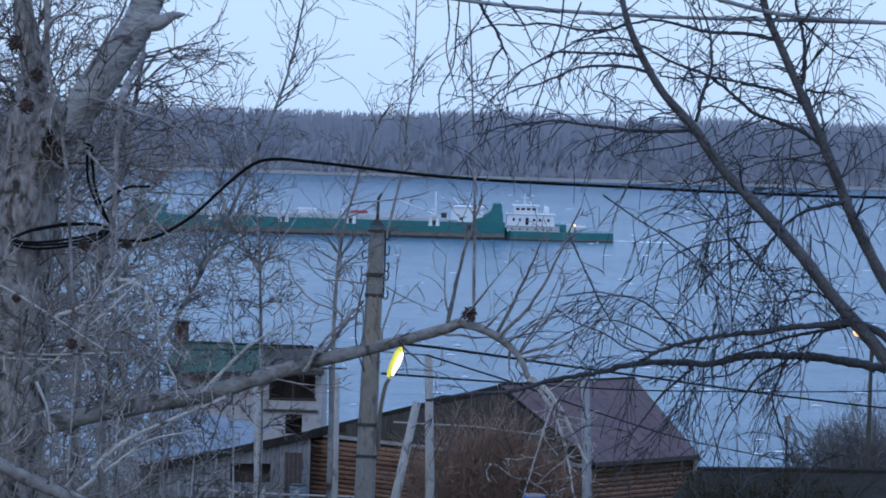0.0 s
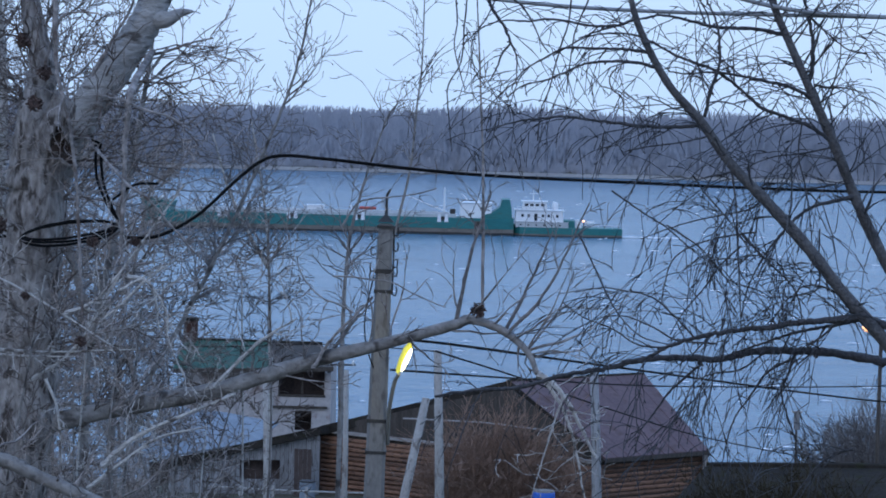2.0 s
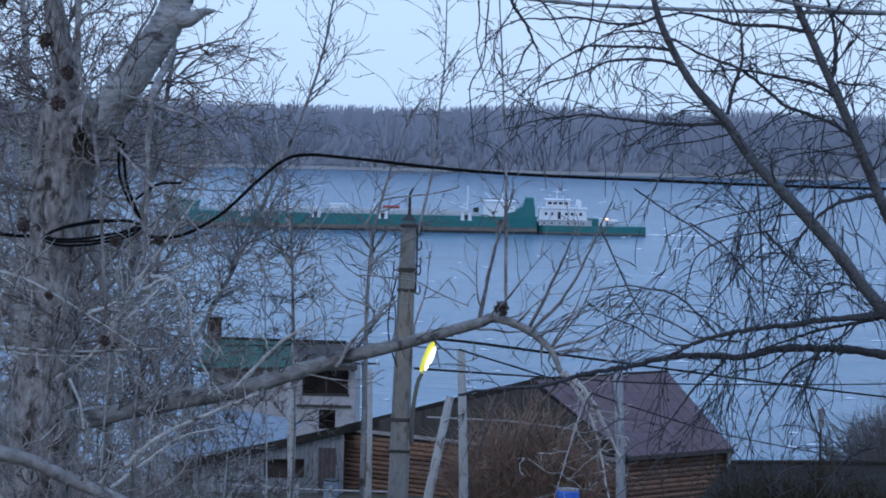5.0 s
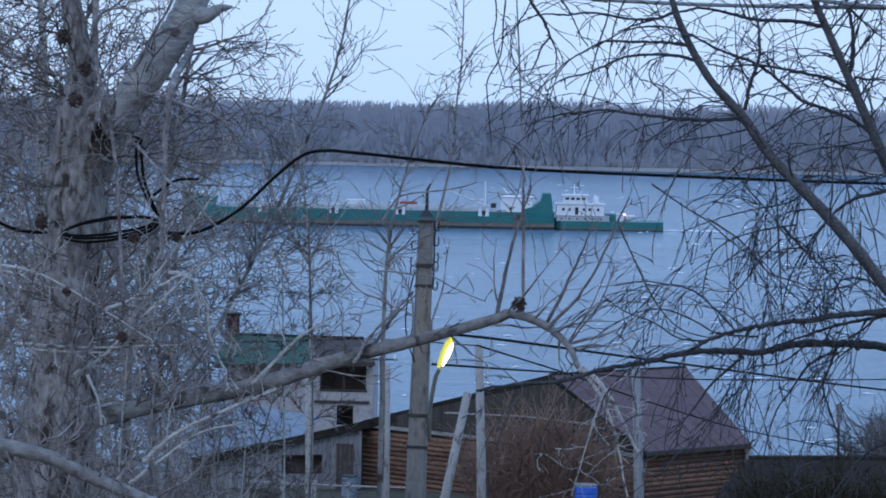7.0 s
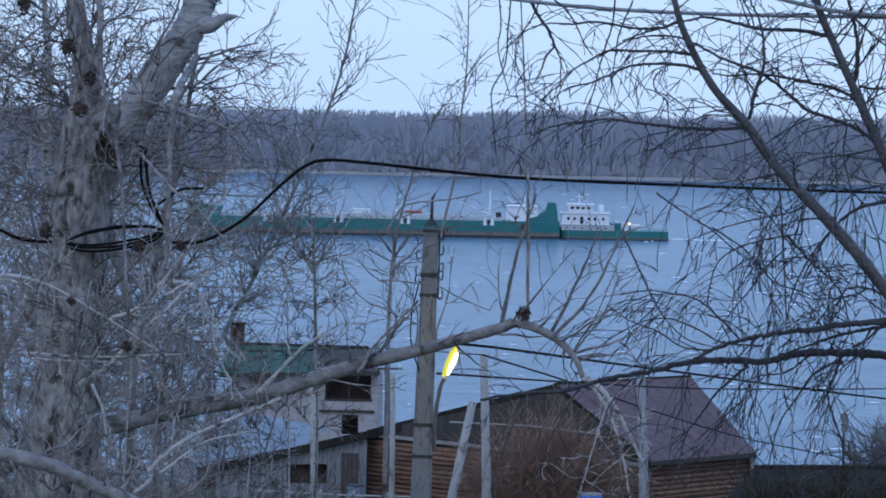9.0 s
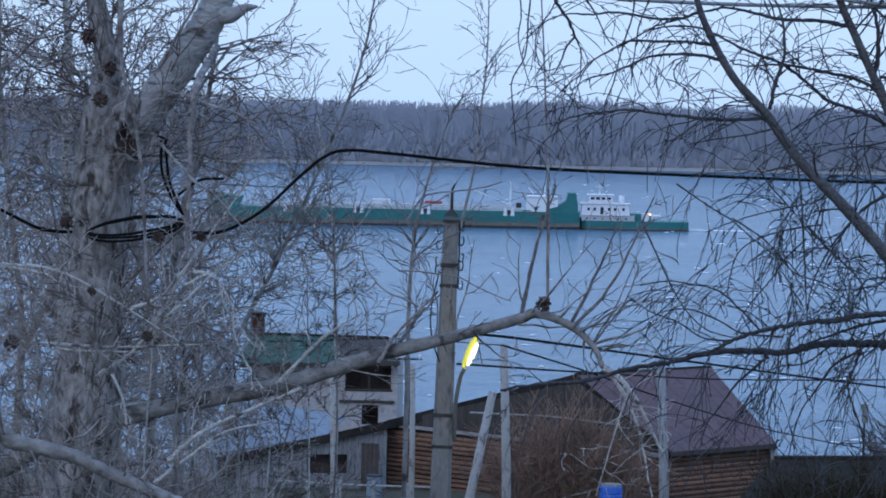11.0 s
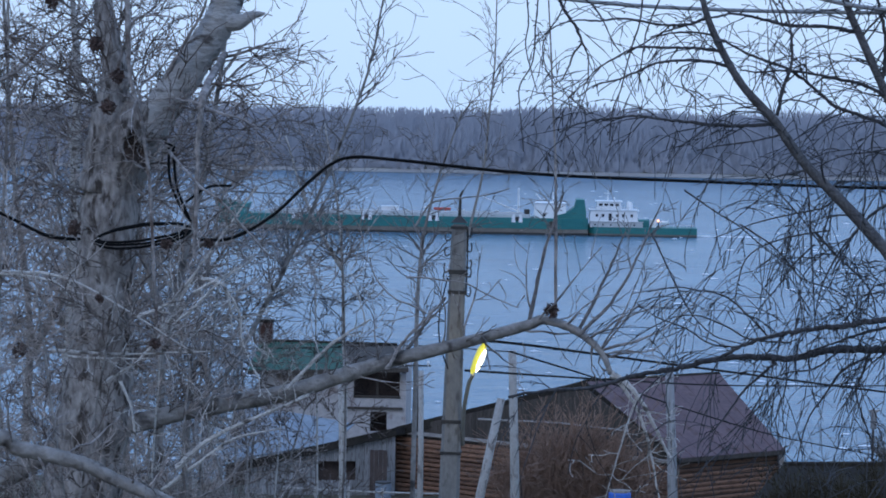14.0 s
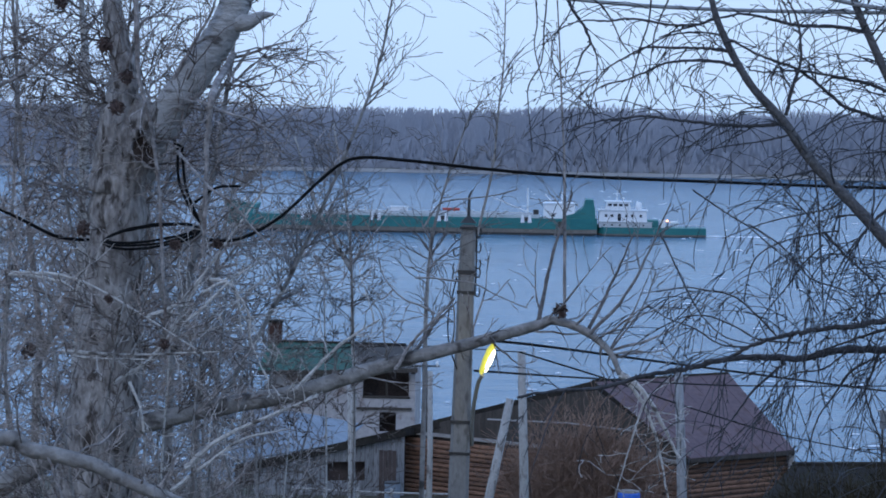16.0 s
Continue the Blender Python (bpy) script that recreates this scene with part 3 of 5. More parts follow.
    for i in range(rows):
        z = 29.45 + i * 0.172
        for a, b, over in ((g0, g1, 0.18), (e0, e1, 0.22)):
            zz = z + (0.08 if over > 0.2 else 0)
            d = (b - a).normalized()
            s0, s1 = a - d * over, b + d * 0.1
            mid = lerp(s0, s1, r.uniform(0.4, 0.6))
            rr = 0.082 + r.uniform(-0.006, 0.008)
            if over < 0.2 and zz > trim_z - 0.12:
                continue
            part("log", Shape().tube([(s0.x, s0.y, zz), (mid.x, mid.y, zz + r.uniform(-0.015, 0.015)), (s1.x, s1.y, zz)], [rr, rr * 0.97, rr * 0.94], 8), LOG, h, smooth=False)
    part("corner_post", Shape().box((east.x - 0.2, east.y + 0.05, 29.4), (east.x - 0.02, east.y + 0.25, east.z - 0.02)), TRIM, h, "pale corner board")
    part("eaves_board", Shape().slab([corner + Vector((0, -0.04, -0.02)), corner + Vector((0, -0.04, -0.16)), east + Vector((0, -0.04, -0.16)), east + Vector((0, -0.04, -0.02))], 0.03), BOARD, h)


log_house()


def grey_shed():
    a = Vector((-10.12, 101.00, 30.98))
    b = Vector((-4.67, 102.00, 32.21))
    wall_top = Vector((-8.54, 101.30, 31.10))
    s = thing("board_shed", (a.x, a.y, 29.4), "grey board shed with a dark sloping roof edge", "shed")
    up = Vector((0.6, 1.5, -0.12))
    part("roof", Shape().slab([a, b, b + up, a + up], 0.28), ROOF_FELT, s, "dark felt roof")
    n = 34
    for k in range(n):
        p, q = lerp(a, b, (k + 0.04) / n), lerp(a, b, (k + 0.96) / n)
        if 16 <= k <= 24:
            spans = ((29.4, 30.25), (30.95, None))
        else:
            spans = ((29.4, None),)
        for z0, z1 in spans:
            part("board", Shape().slab([(p.x, p.y + 0.25, z0), (p.x, p.y + 0.25, z1 or p.z - 0.14), (q.x, q.y + 0.25, z1 or q.z - 0.14), (q.x, q.y + 0.25, z0)], 0.03), BOARD_GREY, s)
    p, q = lerp(a, b, 0), lerp(a, b, 1)
    # dark sheet painted as the shade behind the shed's opening
    part("inside_shade", Shape().slab([(p.x, p.y + 0.8, 29.4), (p.x, p.y + 0.8, p.z - 0.2), (q.x, q.y + 0.8, q.z - 0.2), (q.x, q.y + 0.8, 29.4)], 0.05), INTERIOR_SHADE, s)


grey_shed()

# dark planks added to give the open doorway's shade as colour
dw = Vector((-5.52, 100.80, 31.54))
door = thing("doorway_planks", (dw.x, dw.y, 29.5), "dark planks for the shaded doorway between shed and log wall", "door")
for k in range(4):
    part("plank", Shape().box((dw.x + 0.16 * k, dw.y, 29.5), (dw.x + 0.16 * k + 0.15, dw.y + 0.05, dw.z - 0.02 * (k % 2))), INTERIOR_SHADE, door)
dr = Vector((-4.88, 98.00, 30.76))
drum = thing("drum", (dr.x, dr.y, 29.8), "pale blue metal drum by the shaded doorway", "drum")
prof = [(0.27, 29.8), (0.28, 29.84), (0.28, 30.05), (0.295, 30.08), (0.28, 30.11), (0.28, dr.z - 0.25), (0.295, dr.z - 0.22), (0.28, dr.z - 0.19), (0.28, dr.z)]
part("body", Shape().tube([(dr.x, dr.y, z) for _, z in prof], [r for r, _ in prof], 16), ROOF_GREY, drum)
part("rim", Shape().tube([(dr.x, dr.y, dr.z - 0.01), (dr.x, dr.y, dr.z + 0.03)], [0.29, 0.29], 16), STEEL, drum)


def green_roof_house():
    d = 124.0
    el, er = Vector((-12.11, 122.00, 32.09)), Vector((-5.05, 122.00, 32.34))
    rl, rr = Vector((-11.93, 126.00, 33.04)), Vector((-5.75, 126.00, 32.97))
    h = thing("white_house", (el.x, el.y, 26.5), "white plastered house with green sheet roof and loggia", "house")
    em, rm = lerp(el, er, 0.62), lerp(rl, rr, 0.62)
    sheet_roof("roof", [el, em, rm, rl], ROOF_GREEN, h, 8, label="green seamed sheet metal roof")
    part("old_roof", Shape().slab([em, er, rr, rm], 0.1), BOARD, h, "dark weathered older part of the roof")
    part("vent_pipe", Shape().tube([em + Vector((0, -0.06, -0.1)), em + Vector((0, -0.06, 0.55))], [0.05, 0.05], 8), TRIM, h, "pale vent pipe")
    part("ridge_board", Shape().tube([rl, rr], [0.09, 0.09], 6), ROOF_FELT, h)
    part("fascia", Shape().slab([el + Vector((0, -0.03, 0)), el + Vector((0, -0.03, -0.18)), er + Vector((0, -0.03, -0.18)), er + Vector((0, -0.03, 0))], 0.04), BOARD, h)
    y = 122.6
    zt = el.z - 0.1
    x0, x1 = el.x + 0.5, er.x - 0.12
    ox0, ox1 = Vector((-7.49, 122.60, 31.94)).x, Vector((-5.40, 122.60, 31.99)).x
    oz0, oz1 = Vector((-6.53, 122.60, 30.94)).z, zt - 0.05
    lx0, lx1 = Vector((-6.74, 122.60, 31.96)).x, Vector((-6.00, 122.60, 31.97)).x
    lz0, lz1 = Vector((-6.51, 122.60, 29.43)).z, Vector((-6.52, 122.60, 30.31)).z
    part("wall", Shape().box((x0, y, 26), (ox0, y + 0.3, zt)), PLASTER, h)
    part("wall", Shape().box((ox1, y, 26), (x1, y + 0.3, zt)), PLASTER, h)
    part("parapet", Shape().box((ox0, y, lz1), (ox1, y + 0.3, oz0)), PLASTER, h)
    part("wall", Shape().box((ox0, y, 26), (lx0, y + 0.3, lz1)), PLASTER, h)
    part("wall", Shape().box((lx1, y, 26), (ox1, y + 0.3, lz1)), PLASTER, h)
    part("wall", Shape().box((lx0, y, 26), (lx1, y + 0.3, lz0)), PLASTER, h)
    # back and sides of the loggia carry its shade as a dark colour
    part("loggia_back", Shape().box((ox0 - 0.2, y + 1.3, 26), (ox1 + 0.2, y + 1.5, zt)), INTERIOR_SHADE, h, "back of the loggia, darkened for the shade inside")
    part("loggia_side", Shape().box((ox0 - 0.2, y + 0.3, 26), (ox0 - 0.02, y + 1.3, zt)), INTERIOR_SHADE, h)
    part("loggia_side", Shape().box((ox1 + 0.02, y + 0.3, 26), (ox1 + 0.2, y + 1.3, zt)), INTERIOR_SHADE, h)
    part("loggia_rail", Shape().tube([(ox0, y - 0.05, oz0 + 0.05), (ox1, y - 0.05, oz0 + 0.05)], [0.05, 0.05], 6), BOARD, h)
    part("loggia_sill", Shape().box((ox0 - 0.3, y - 0.12, lz1 + 0.12), (ox1 + 0.1, y - 0.003, lz1 + 0.22)), BOARD, h)
    part("loggia_post", Shape().box(((ox0 + ox1) / 2 - 0.05, y + 0.1, oz0), ((ox0 + ox1) / 2 + 0.05, y + 0.2, oz1)), BOARD, h)
    part("side_wall", Shape().box((x1 - 0.3, y + 0.3, 26), (x1, y + 6, zt)), PLASTER, h)
    part("side_wall", Shape().box((x0, y + 0.3, 26), (x0 + 0.3, y + 6, zt)), PLASTER, h)
    c = Vector((-11.70, 126.00, 33.15))
    part("chimney", Shape().box((c.x - 0.3, c.y - 0.3, c.z - 1.2), (c.x + 0.3, c.y + 0.3, c.z + 0.75)), BRICK, h, "brown brick chimney")
    part("chimney_cap", Shape().box((c.x - 0.36, c.y - 0.36, c.z + 0.75), (c.x + 0.36, c.y + 0.36, c.z + 0.86)), ROOF_FELT, h)


green_roof_house()


def grey_roof_house():
    el, er = Vector((-11.78, 107.00, 30.12)), Vector((-7.24, 107.00, 30.96))
    rl, rr = Vector((-11.34, 111.00, 31.77)), Vector((-8.89, 111.00, 31.57))
    h = thing("outbuilding", (el.x, el.y, 28), "outbuilding with a pale blue-grey sheet roof", "outbuilding")
    sheet_roof("roof", [el, er, rr, rl], ROOF_GREY, h, 11, label="pale blue-grey sheet roof")
    part("hip", Shape().slab([er, er + Vector((0.4, 6, 0)), rr], 0.06), ROOF_GREY, h)
    part("wall", Shape().slab([(el.x + 0.3, el.y + 0.4, 27), (er.x - 0.2, er.y + 0.4, 27), (er.x - 0.2, er.y + 0.4, er.z - 0.15), (el.x + 0.3, el.y + 0.4, el.z - 0.15)], 0.2), BOARD, h)


grey_roof_house()


def felt_shed():
    a, b = Vector((6.70, 84.00, 32.22)), Vector((14.61, 84.00, 32.23))
    c, d = Vector((15.26, 88.00, 33.15)), Vector((8.23, 88.00, 33.05))
    h = thing("low_shed", (a.x, a.y, 29), "low shed under a dark mossy felt roof", "shed")
    part("roof", Shape().slab([a, b, c, d], 0.12), ROOF_FELT, h)
    part("ridge_roll", Shape().tube([d, lerp(d, c, 0.5) + Vector((0, 0, 0.03)), c], [0.1, 0.1, 0.1], 6), ROOF_FELT, h)
    part("hip", Shape().slab([d, d + Vector((-0.2, 3.5, -1.2)), a], 0.08), ROOF_FELT, h)
    part("wall", Shape().box((a.x + 0.4, a.y + 0.5, 28.5), (b.x - 0.4, a.y + 0.7, a.z + 0.05)), BOARD, h)


felt_shed()


# blue barrel by the log wall
bp = Vector((3.22, 91.00, 31.65))
bar = thing("barrel", (bp.x, bp.y, 29.9), "blue plastic barrel beside the log wall", "barrel")
prof = [(0.30, 29.9), (0.36, 29.96), (0.38, 30.2), (0.36, 30.24), (0.38, 30.28), (0.38, bp.z - 0.32), (0.36, bp.z - 0.28), (0.38, bp.z - 0.24), (0.37, bp.z - 0.06), (0.33, bp.z)]
part("body", Shape().tube([(bp.x, bp.y, z) for _, z in prof], [r for r, _ in prof], 18), BLUE, bar, smooth=False)
part("rim", Shape().tube([(bp.x, bp.y, bp.z - 0.01), (bp.x, bp.y, bp.z + 0.03)], [0.35, 0.35], 18), TRIM, bar, "pale rim")


# ---- poles, lamp and wires ----
def pole():
    top = Vector((-0.69, 29.00, 43.50))
    low = Vector((-0.75, 29.00, 40.57))
    d = (low - top).normalized()
    base = top + d * ((top.z - 35.0) / -d.z)
    p = thing("utility_pole", (base.x, base.y, 35.0), "tapered grey concrete utility pole with steel hooks", "utility pole")
    bm = bmesh.new()
    r0, r1 = 0.078, 0.165
    up = -d
    side = Vector((1, 0, 0)) - up * up.x
    side.normalize()
    depth = up.cross(side)
    rings = []
    for t in (0.0, 0.02, 1.0):
        c = lerp(top, base, t)
        r = (r0 + (r1 - r0) * t) * (0.85 if t == 0 else 1)
        rings.append([bm.verts.new(c + (side * a + depth * b) * r) for a, b in ((-1, -0.6), (-0.7, -1), (0.7, -1), (1, -0.6), (1, 0.6), (0.7, 1), (-0.7, 1), (-1, 0.6))])
    for a, b in zip(rings, rings[1:]):
        for k in range(8):
            bm.faces.new((a[k], b[k], b[(k + 1) % 8], a[(k + 1) % 8]))
    bm.faces.new(rings[0])
    bmesh.ops.recalc_face_normals(bm, faces=bm.faces)
    s = Shape()
    bm.verts.index_update()
    s.add([v.co.copy() for v in bm.verts], [[v.index for v in f.verts] for f in bm.faces])
    bm.free()
    part("shaft", s, CONCRETE, p)
    length = (base - top).length

    def at(m):
        return lerp(top, base, m / length), r0 + (r1 - r0) * m / length
    for m, hgt in ((0.03, 0.03), (0.49, 0.045), (0.70, 0.035), (2.05, 0.035), (2.38, 0.03)):
        c, r = at(m)
        v = []
        for z in (-hgt / 2, hgt / 2):
            v += [c + up * z + (side * a + depth * b) * (r + 0.008) for a, b in ((-1, -1), (1, -1), (1, 1), (-1, 1))]
        part("band", Shape().add(v, [(0, 1, 5, 4), (1, 2, 6, 5), (2, 3, 7, 6), (3, 0, 4, 7), (4, 5, 6, 7), (3, 2, 1, 0)]), STEEL, p, "dark steel band")
    c, r = at(0)
    v = [c + up * 0.02 + (side * a + depth * b) * (r + 0.006) for a, b in ((-1, -1), (1, -1), (1, 1), (-1, 1))] + [c + up * 0.11]
    part("cap", Shape().add(v, [(0, 1, 4), (1, 2, 4), (2, 3, 4), (3, 0, 4), (3, 2, 1, 0)]), STEEL, p, "dark pointed steel cap")
    part("spike", Shape().tube([c + up * 0.08, c + up * 0.30, c + up * 0.36 + side * 0.03], [0.018, 0.014, 0.01], 6), STEEL, p)
    for m in (0.10, 0.26, 0.43, 0.52, 0.72):
        for sgn in (-1, 1):
            if sgn < 0 and m == 0.72:
                continue
            c, r = at(m + (0.05 if sgn < 0 else 0))
            q = c + side * sgn * r - depth * 0.03
            hook = [q, q + side * sgn * 0.045 - up * 0.02, q + side * sgn * 0.06 + up * 0.03, q + side * sgn * 0.05 + up * 0.075]
            part("hook", Shape().tube(curve(hook, 4), [0.008] * 13, 5), STEEL, p)
    a, b = at(0.02), at(0.72)
    part("conductor_strip", Shape().tube([a[0] + side * (a[1] + 0.01), lerp(a[0], b[0], 0.5) + side * (b[1] + 0.012), b[0] + side * (b[1] + 0.01)], [0.011, 0.009, 0.011], 5), STEEL, p)
    pts = [at(0.55)[0] - side * 0.10 - depth * 0.1, at(0.95)[0] - side * 0.17 - depth * 0.1, at(1.25)[0] - side * 0.15 - depth * 0.1, at(1.5)[0] - side * 0.06 - depth * 0.1]
    part("drop_wire", Shape().tube(curve(pts, 5), [0.008] * 16, 5), RUBBER, p)
    # street lamp on a short bracket
    lo, hi = Vector((-0.51, 28.60, 41.98)), Vector((-0.38, 28.60, 42.29))
    lamp = thing("street_lamp", tuple(lerp(lo, hi, 0.5)), "lit street lamp head with yellow-white glow on the pole", "street lamp")
    ax = (hi - lo).normalized()
    wide = ax.cross(Vector((0, 1, 0))).normalized()
    if wide.x < 0:
        wide = -wide
    fw = Vector((0, -1, 0))
    s = Shape()
    prof = [(0.0, 0.012), (0.12, 0.03), (0.45, 0.044), (0.8, 0.044), (1.0, 0.022)]
    n = 10
    ln = (hi - lo).length
    v = []
    for t, r in prof:
        c = lo + ax * ln * t - wide * 0.02
        v += [c + (wide * math.cos(2 * math.pi * k / n) + fw * math.sin(2 * math.pi * k / n) * 0.7) * r for k in range(n)]
    f = [(i * n + k, i * n + (k + 1) % n, (i + 1) * n + (k + 1) % n, (i + 1) * n + k) for i in range(len(prof) - 1) for k in range(n)]
    s.add(v, f + [tuple(range(n)), tuple(reversed(range((len(prof) - 1) * n, len(prof) * n)))])
    part("housing", s, LAMP_EDGE, lamp, "yellow-glowing lamp shell", smooth=True)
    g = Shape()
    c0 = lerp(lo, hi, 0.5) + wide * 0.012 + fw * 0.05
    m = 14
    g.add([c0 + ax * math.cos(2 * math.pi * k / m) * ln * 0.40 + wide * math.sin(2 * math.pi * k / m) * 0.026 for k in range(m)] + [c0 + fw * 0.02], [(k, (k + 1) % m, m) for k in range(m)])
    part("lens", g, LAMP_ON, lamp, "glowing white lens")
    arm = [lo, lo + Vector((-0.05, 0.1, -0.12)), lo + Vector((-0.10, 0.25, -0.45)), at(2.3)[0] + side * 0.12]
    part("bracket", Shape().tube(curve(arm, 5), [0.022] * 16, 6), LAMPGREY, lamp, "grey steel bracket arm")
    li = new("lamp_glow", bpy.data.lights.new("lamp_glow", 'POINT'))
    li.data.energy, li.data.color, li.data.shadow_soft_size = 6, (1.0, 0.9, 0.55), 0.1
    li.location = lerp(lo, hi, 0.5) + Vector((0.15, -0.35, 0))
    # overhead wires
    def wire(name, pts, r, label):
        q = curve(pts, 10)
        solid(name, Shape().tube(q, [r] * len(q), 5), RUBBER, label, "wire", "overhead wires")
    wire("overhead_wire", [(-0.78, 29.00, 42.29), (-0.11, 30.00, 42.18), (2.06, 36.00, 41.37), (6.25, 44.00, 40.16), (10.46, 50.00, 39.25)], 0.016, "black overhead wire running from the concrete pole")
    wire("overhead_wire", [(-0.60, 29.00, 41.98), (1.08, 40.00, 40.75), (3.88, 50.00, 39.62), (8.51, 60.00, 38.63), (12.45, 66.00, 38.15)], 0.013, "thin black overhead wire above the roofs")
    wire("overhead_wire", [(-0.26, 55.00, 39.66), (1.67, 62.00, 38.41), (4.15, 72.00, 36.63), (8.08, 85.00, 34.27), (14.92, 100.00, 31.48)], 0.02, "thin black service wire sloping towards the sheds")
    wire("overhead_wire", [(-10.16, 55.00, 39.45), (-6.46, 56.00, 39.48), (-4.03, 57.00, 39.48), (-2.39, 58.00, 39.46), (-0.28, 55.00, 39.66)], 0.012, "thin grey wire between wooden posts")
    return at


pole()


def post(name, top, low, w, mat, label, bits=0, group="", foot=None):
    top, low = Vector(top), Vector(low)
    d = (low - top).normalized()
    z = ground_height(low.x, low.y) - 0.2
    base = top + d * ((top.z - z) / -d.z)
    p = thing(name, tuple(base), label, "post", group or "posts by the houses")
    part("shaft", Shape().tube([top, lerp(top, base, 0.35) + Vector((0.02, 0, 0)), base], [w * 0.44, w * 0.5, w * 0.62], 9), mat, p, smooth=True)
    for k in range(bits):
        c = top + d * (0.1 + 0.22 * k)
        part("crossbar", Shape().tube([c + Vector((-0.5, -0.1, 0)), c + Vector((0.6, -0.1, 0.02))], [0.035, 0.035], 6), STEEL, p)
        for dx in (-0.42, 0.5):
            q = c + Vector((dx, -0.1, 0))
            part("insulator", Shape().tube([q, q + Vector((0, 0, 0.12)), q + Vector((0, 0, 0.2))], [0.035, 0.06, 0.03], 8), SHIPWHITE, p, "small white insulator")
    return p


post("wooden_post", (-0.24, 58.00, 39.39), (-0.14, 58.00, 36.17), 0.19, POST, "pale weathered utility post with a slanting brace")
post("brace_post", (-0.44, 56.00, 38.61), (-0.88, 56.00, 36.48), 0.19, POST, "pale slanting brace leaning against the utility post")
post("slim_post", (-2.65, 72.00, 37.47), (-2.64, 72.00, 34.57), 0.15, POST, "slim whitewashed post in front of the log wall")
post("dark_post", (-4.24, 109.00, 33.89), (-4.17, 109.00, 31.13), 0.24, BOARD, "dark wooden post with a small crossbar", 1)
post("pale_post", (-4.32, 66.00, 37.72), (-4.26, 66.00, 34.86), 0.17, POST, "pale grey post beside the board shed")
post("grey_post", (3.65, 70.00, 37.89), (3.80, 70.00, 34.43), 0.24, BOARD_GREY, "grey weathered post before the maroon roof")


def marker_post(x, y, top):
    """A slim bank marker with a pale board at its head."""
    z = ground_height(x, y) - 0.2
    m = thing("marker_post", (x, y, z), "slim dark marker post with a pale board head", "post", "posts by the houses")
    part("shaft", Shape().tube([(x, y, z), (x, y, top - 0.3)], [0.06, 0.045], 7), BOARD, m)
    part("board", Shape().box((x - 0.12, y - 0.08, top - 0.7), (x + 0.12, y - 0.03, top)), BOARD_GREY, m, "pale grey board")
    part("cap", Shape().box((x - 0.2, y - 0.1, top), (x + 0.2, y + 0.06, top + 0.06)), TRIM, m, "whitish cap")


marker_post(14.05, 112.00, 32.02)


def fence():
    a, b = Vector((-7.59, 88.00, 31.98)), Vector((-2.29, 88.00, 31.88))
    f = thing("rail_fence", (a.x, a.y, 30), "thin pale rail fence in front of the sheds", "fence")
    part("rail", Shape().tube([a, lerp(a, b, 0.5) + Vector((0, 0, -0.03)), b], [0.035, 0.03, 0.035], 5), POST, f)
    for k in range(6):
        p = lerp(a, b, k / 5)
        part("post", Shape().tube([(p.x, p.y + 0.05, 30), (p.x, p.y + 0.05, p.z + 0.1)], [0.05, 0.045], 6), POST, f)


fence()


def far_lamp():
    p = Vector((14.20, 95.00, 36.97))
    lamp = thing("far_street_lamp", (p.x, p.y, ground_height(p.x, p.y)), "distant orange street lamp on a thin post", "street lamp")
    part("post", Shape().tube([(p.x + 0.5, p.y, ground_height(p.x, p.y)), (p.x + 0.5, p.y, p.z + 0.1)], [0.09, 0.06], 8), BOARD, lamp)
    part("arm", Shape().tube([(p.x + 0.5, p.y, p.z + 0.05), (p.x, p.y, p.z + 0.16)], [0.03, 0.03], 6), STEEL, lamp)
    bulb = [(-0.14, 0.06), (-0.07, 0.14), (0.03, 0.17), (0.12, 0.1)]
    part("bulb", Shape().tube([(p.x, p.y - 0.05, p.z + z) for z, _ in bulb], [r for _, r in bulb], 12), SODIUM, lamp, "glowing orange bulb", smooth=True)


far_lamp()


# ---- trees ----
def grow(shape, rng, p, d, length, radius, level, droop=0.0, wander=0.34, kids=4, step=7, sides=4, spread=0.9, shrink=0.55, stop=0.0018, jag=0.42):
    """One twig with its own side twigs."""
    pts, radii = [Vector(p)], [radius]
    d = Vector(d).normalized()
    seg = length / step
    for i in range(step):
        d = d + Vector((rng.gauss(0, wander), rng.gauss(0, wander), rng.gauss(0, wander))) * 0.6 + Vector((0, 0, -droop * (i + 1) / step))
        d.normalize()
        pts.append(pts[-1] + d * seg)
        radii.append(max(stop * 0.7, radius * (1 - 0.8 * (i + 1) / step)) * rng.uniform(1 - jag, 1 + jag))
    shape.tube(pts, radii, sides, cap=False)
    if stop < 0.0035 and level < 1:
        for i in range(2, step + 1):
            if rng.random() < 0.2:
                o = Vector((rng.gauss(0, 1), rng.gauss(0, 1), rng.gauss(0, 1))).normalized()
                b = pts[i] + o * 0.002
                shape.tube([b, b + (d + o * 0.8) * 0.005, b + (d + o * 0.9) * 0.011], [0.0013, 0.0028, 0.0007], 3, cap=False)
    if level > 0:
        for k in range(kids):
            i = rng.randint(1, step - 1)
            a = (pts[i + 1] - pts[i]).normalized()
            o = Vector((rng.gauss(0, 1), rng.gauss(0, 0.6), rng.gauss(0, 1)))
            o = o - a * o.dot(a)
            if o.length < 0.05:
                continue
            o.normalize()
            grow(shape, rng, pts[i], a + o * spread * rng.uniform(0.6, 1.2), length * shrink * rng.uniform(0.5, 1.15), max(stop, radii[i] * 0.62), level - 1,
                 droop, wander, max(1, kids - 1), max(4, step - 1), 3, spread, shrink, stop, jag)


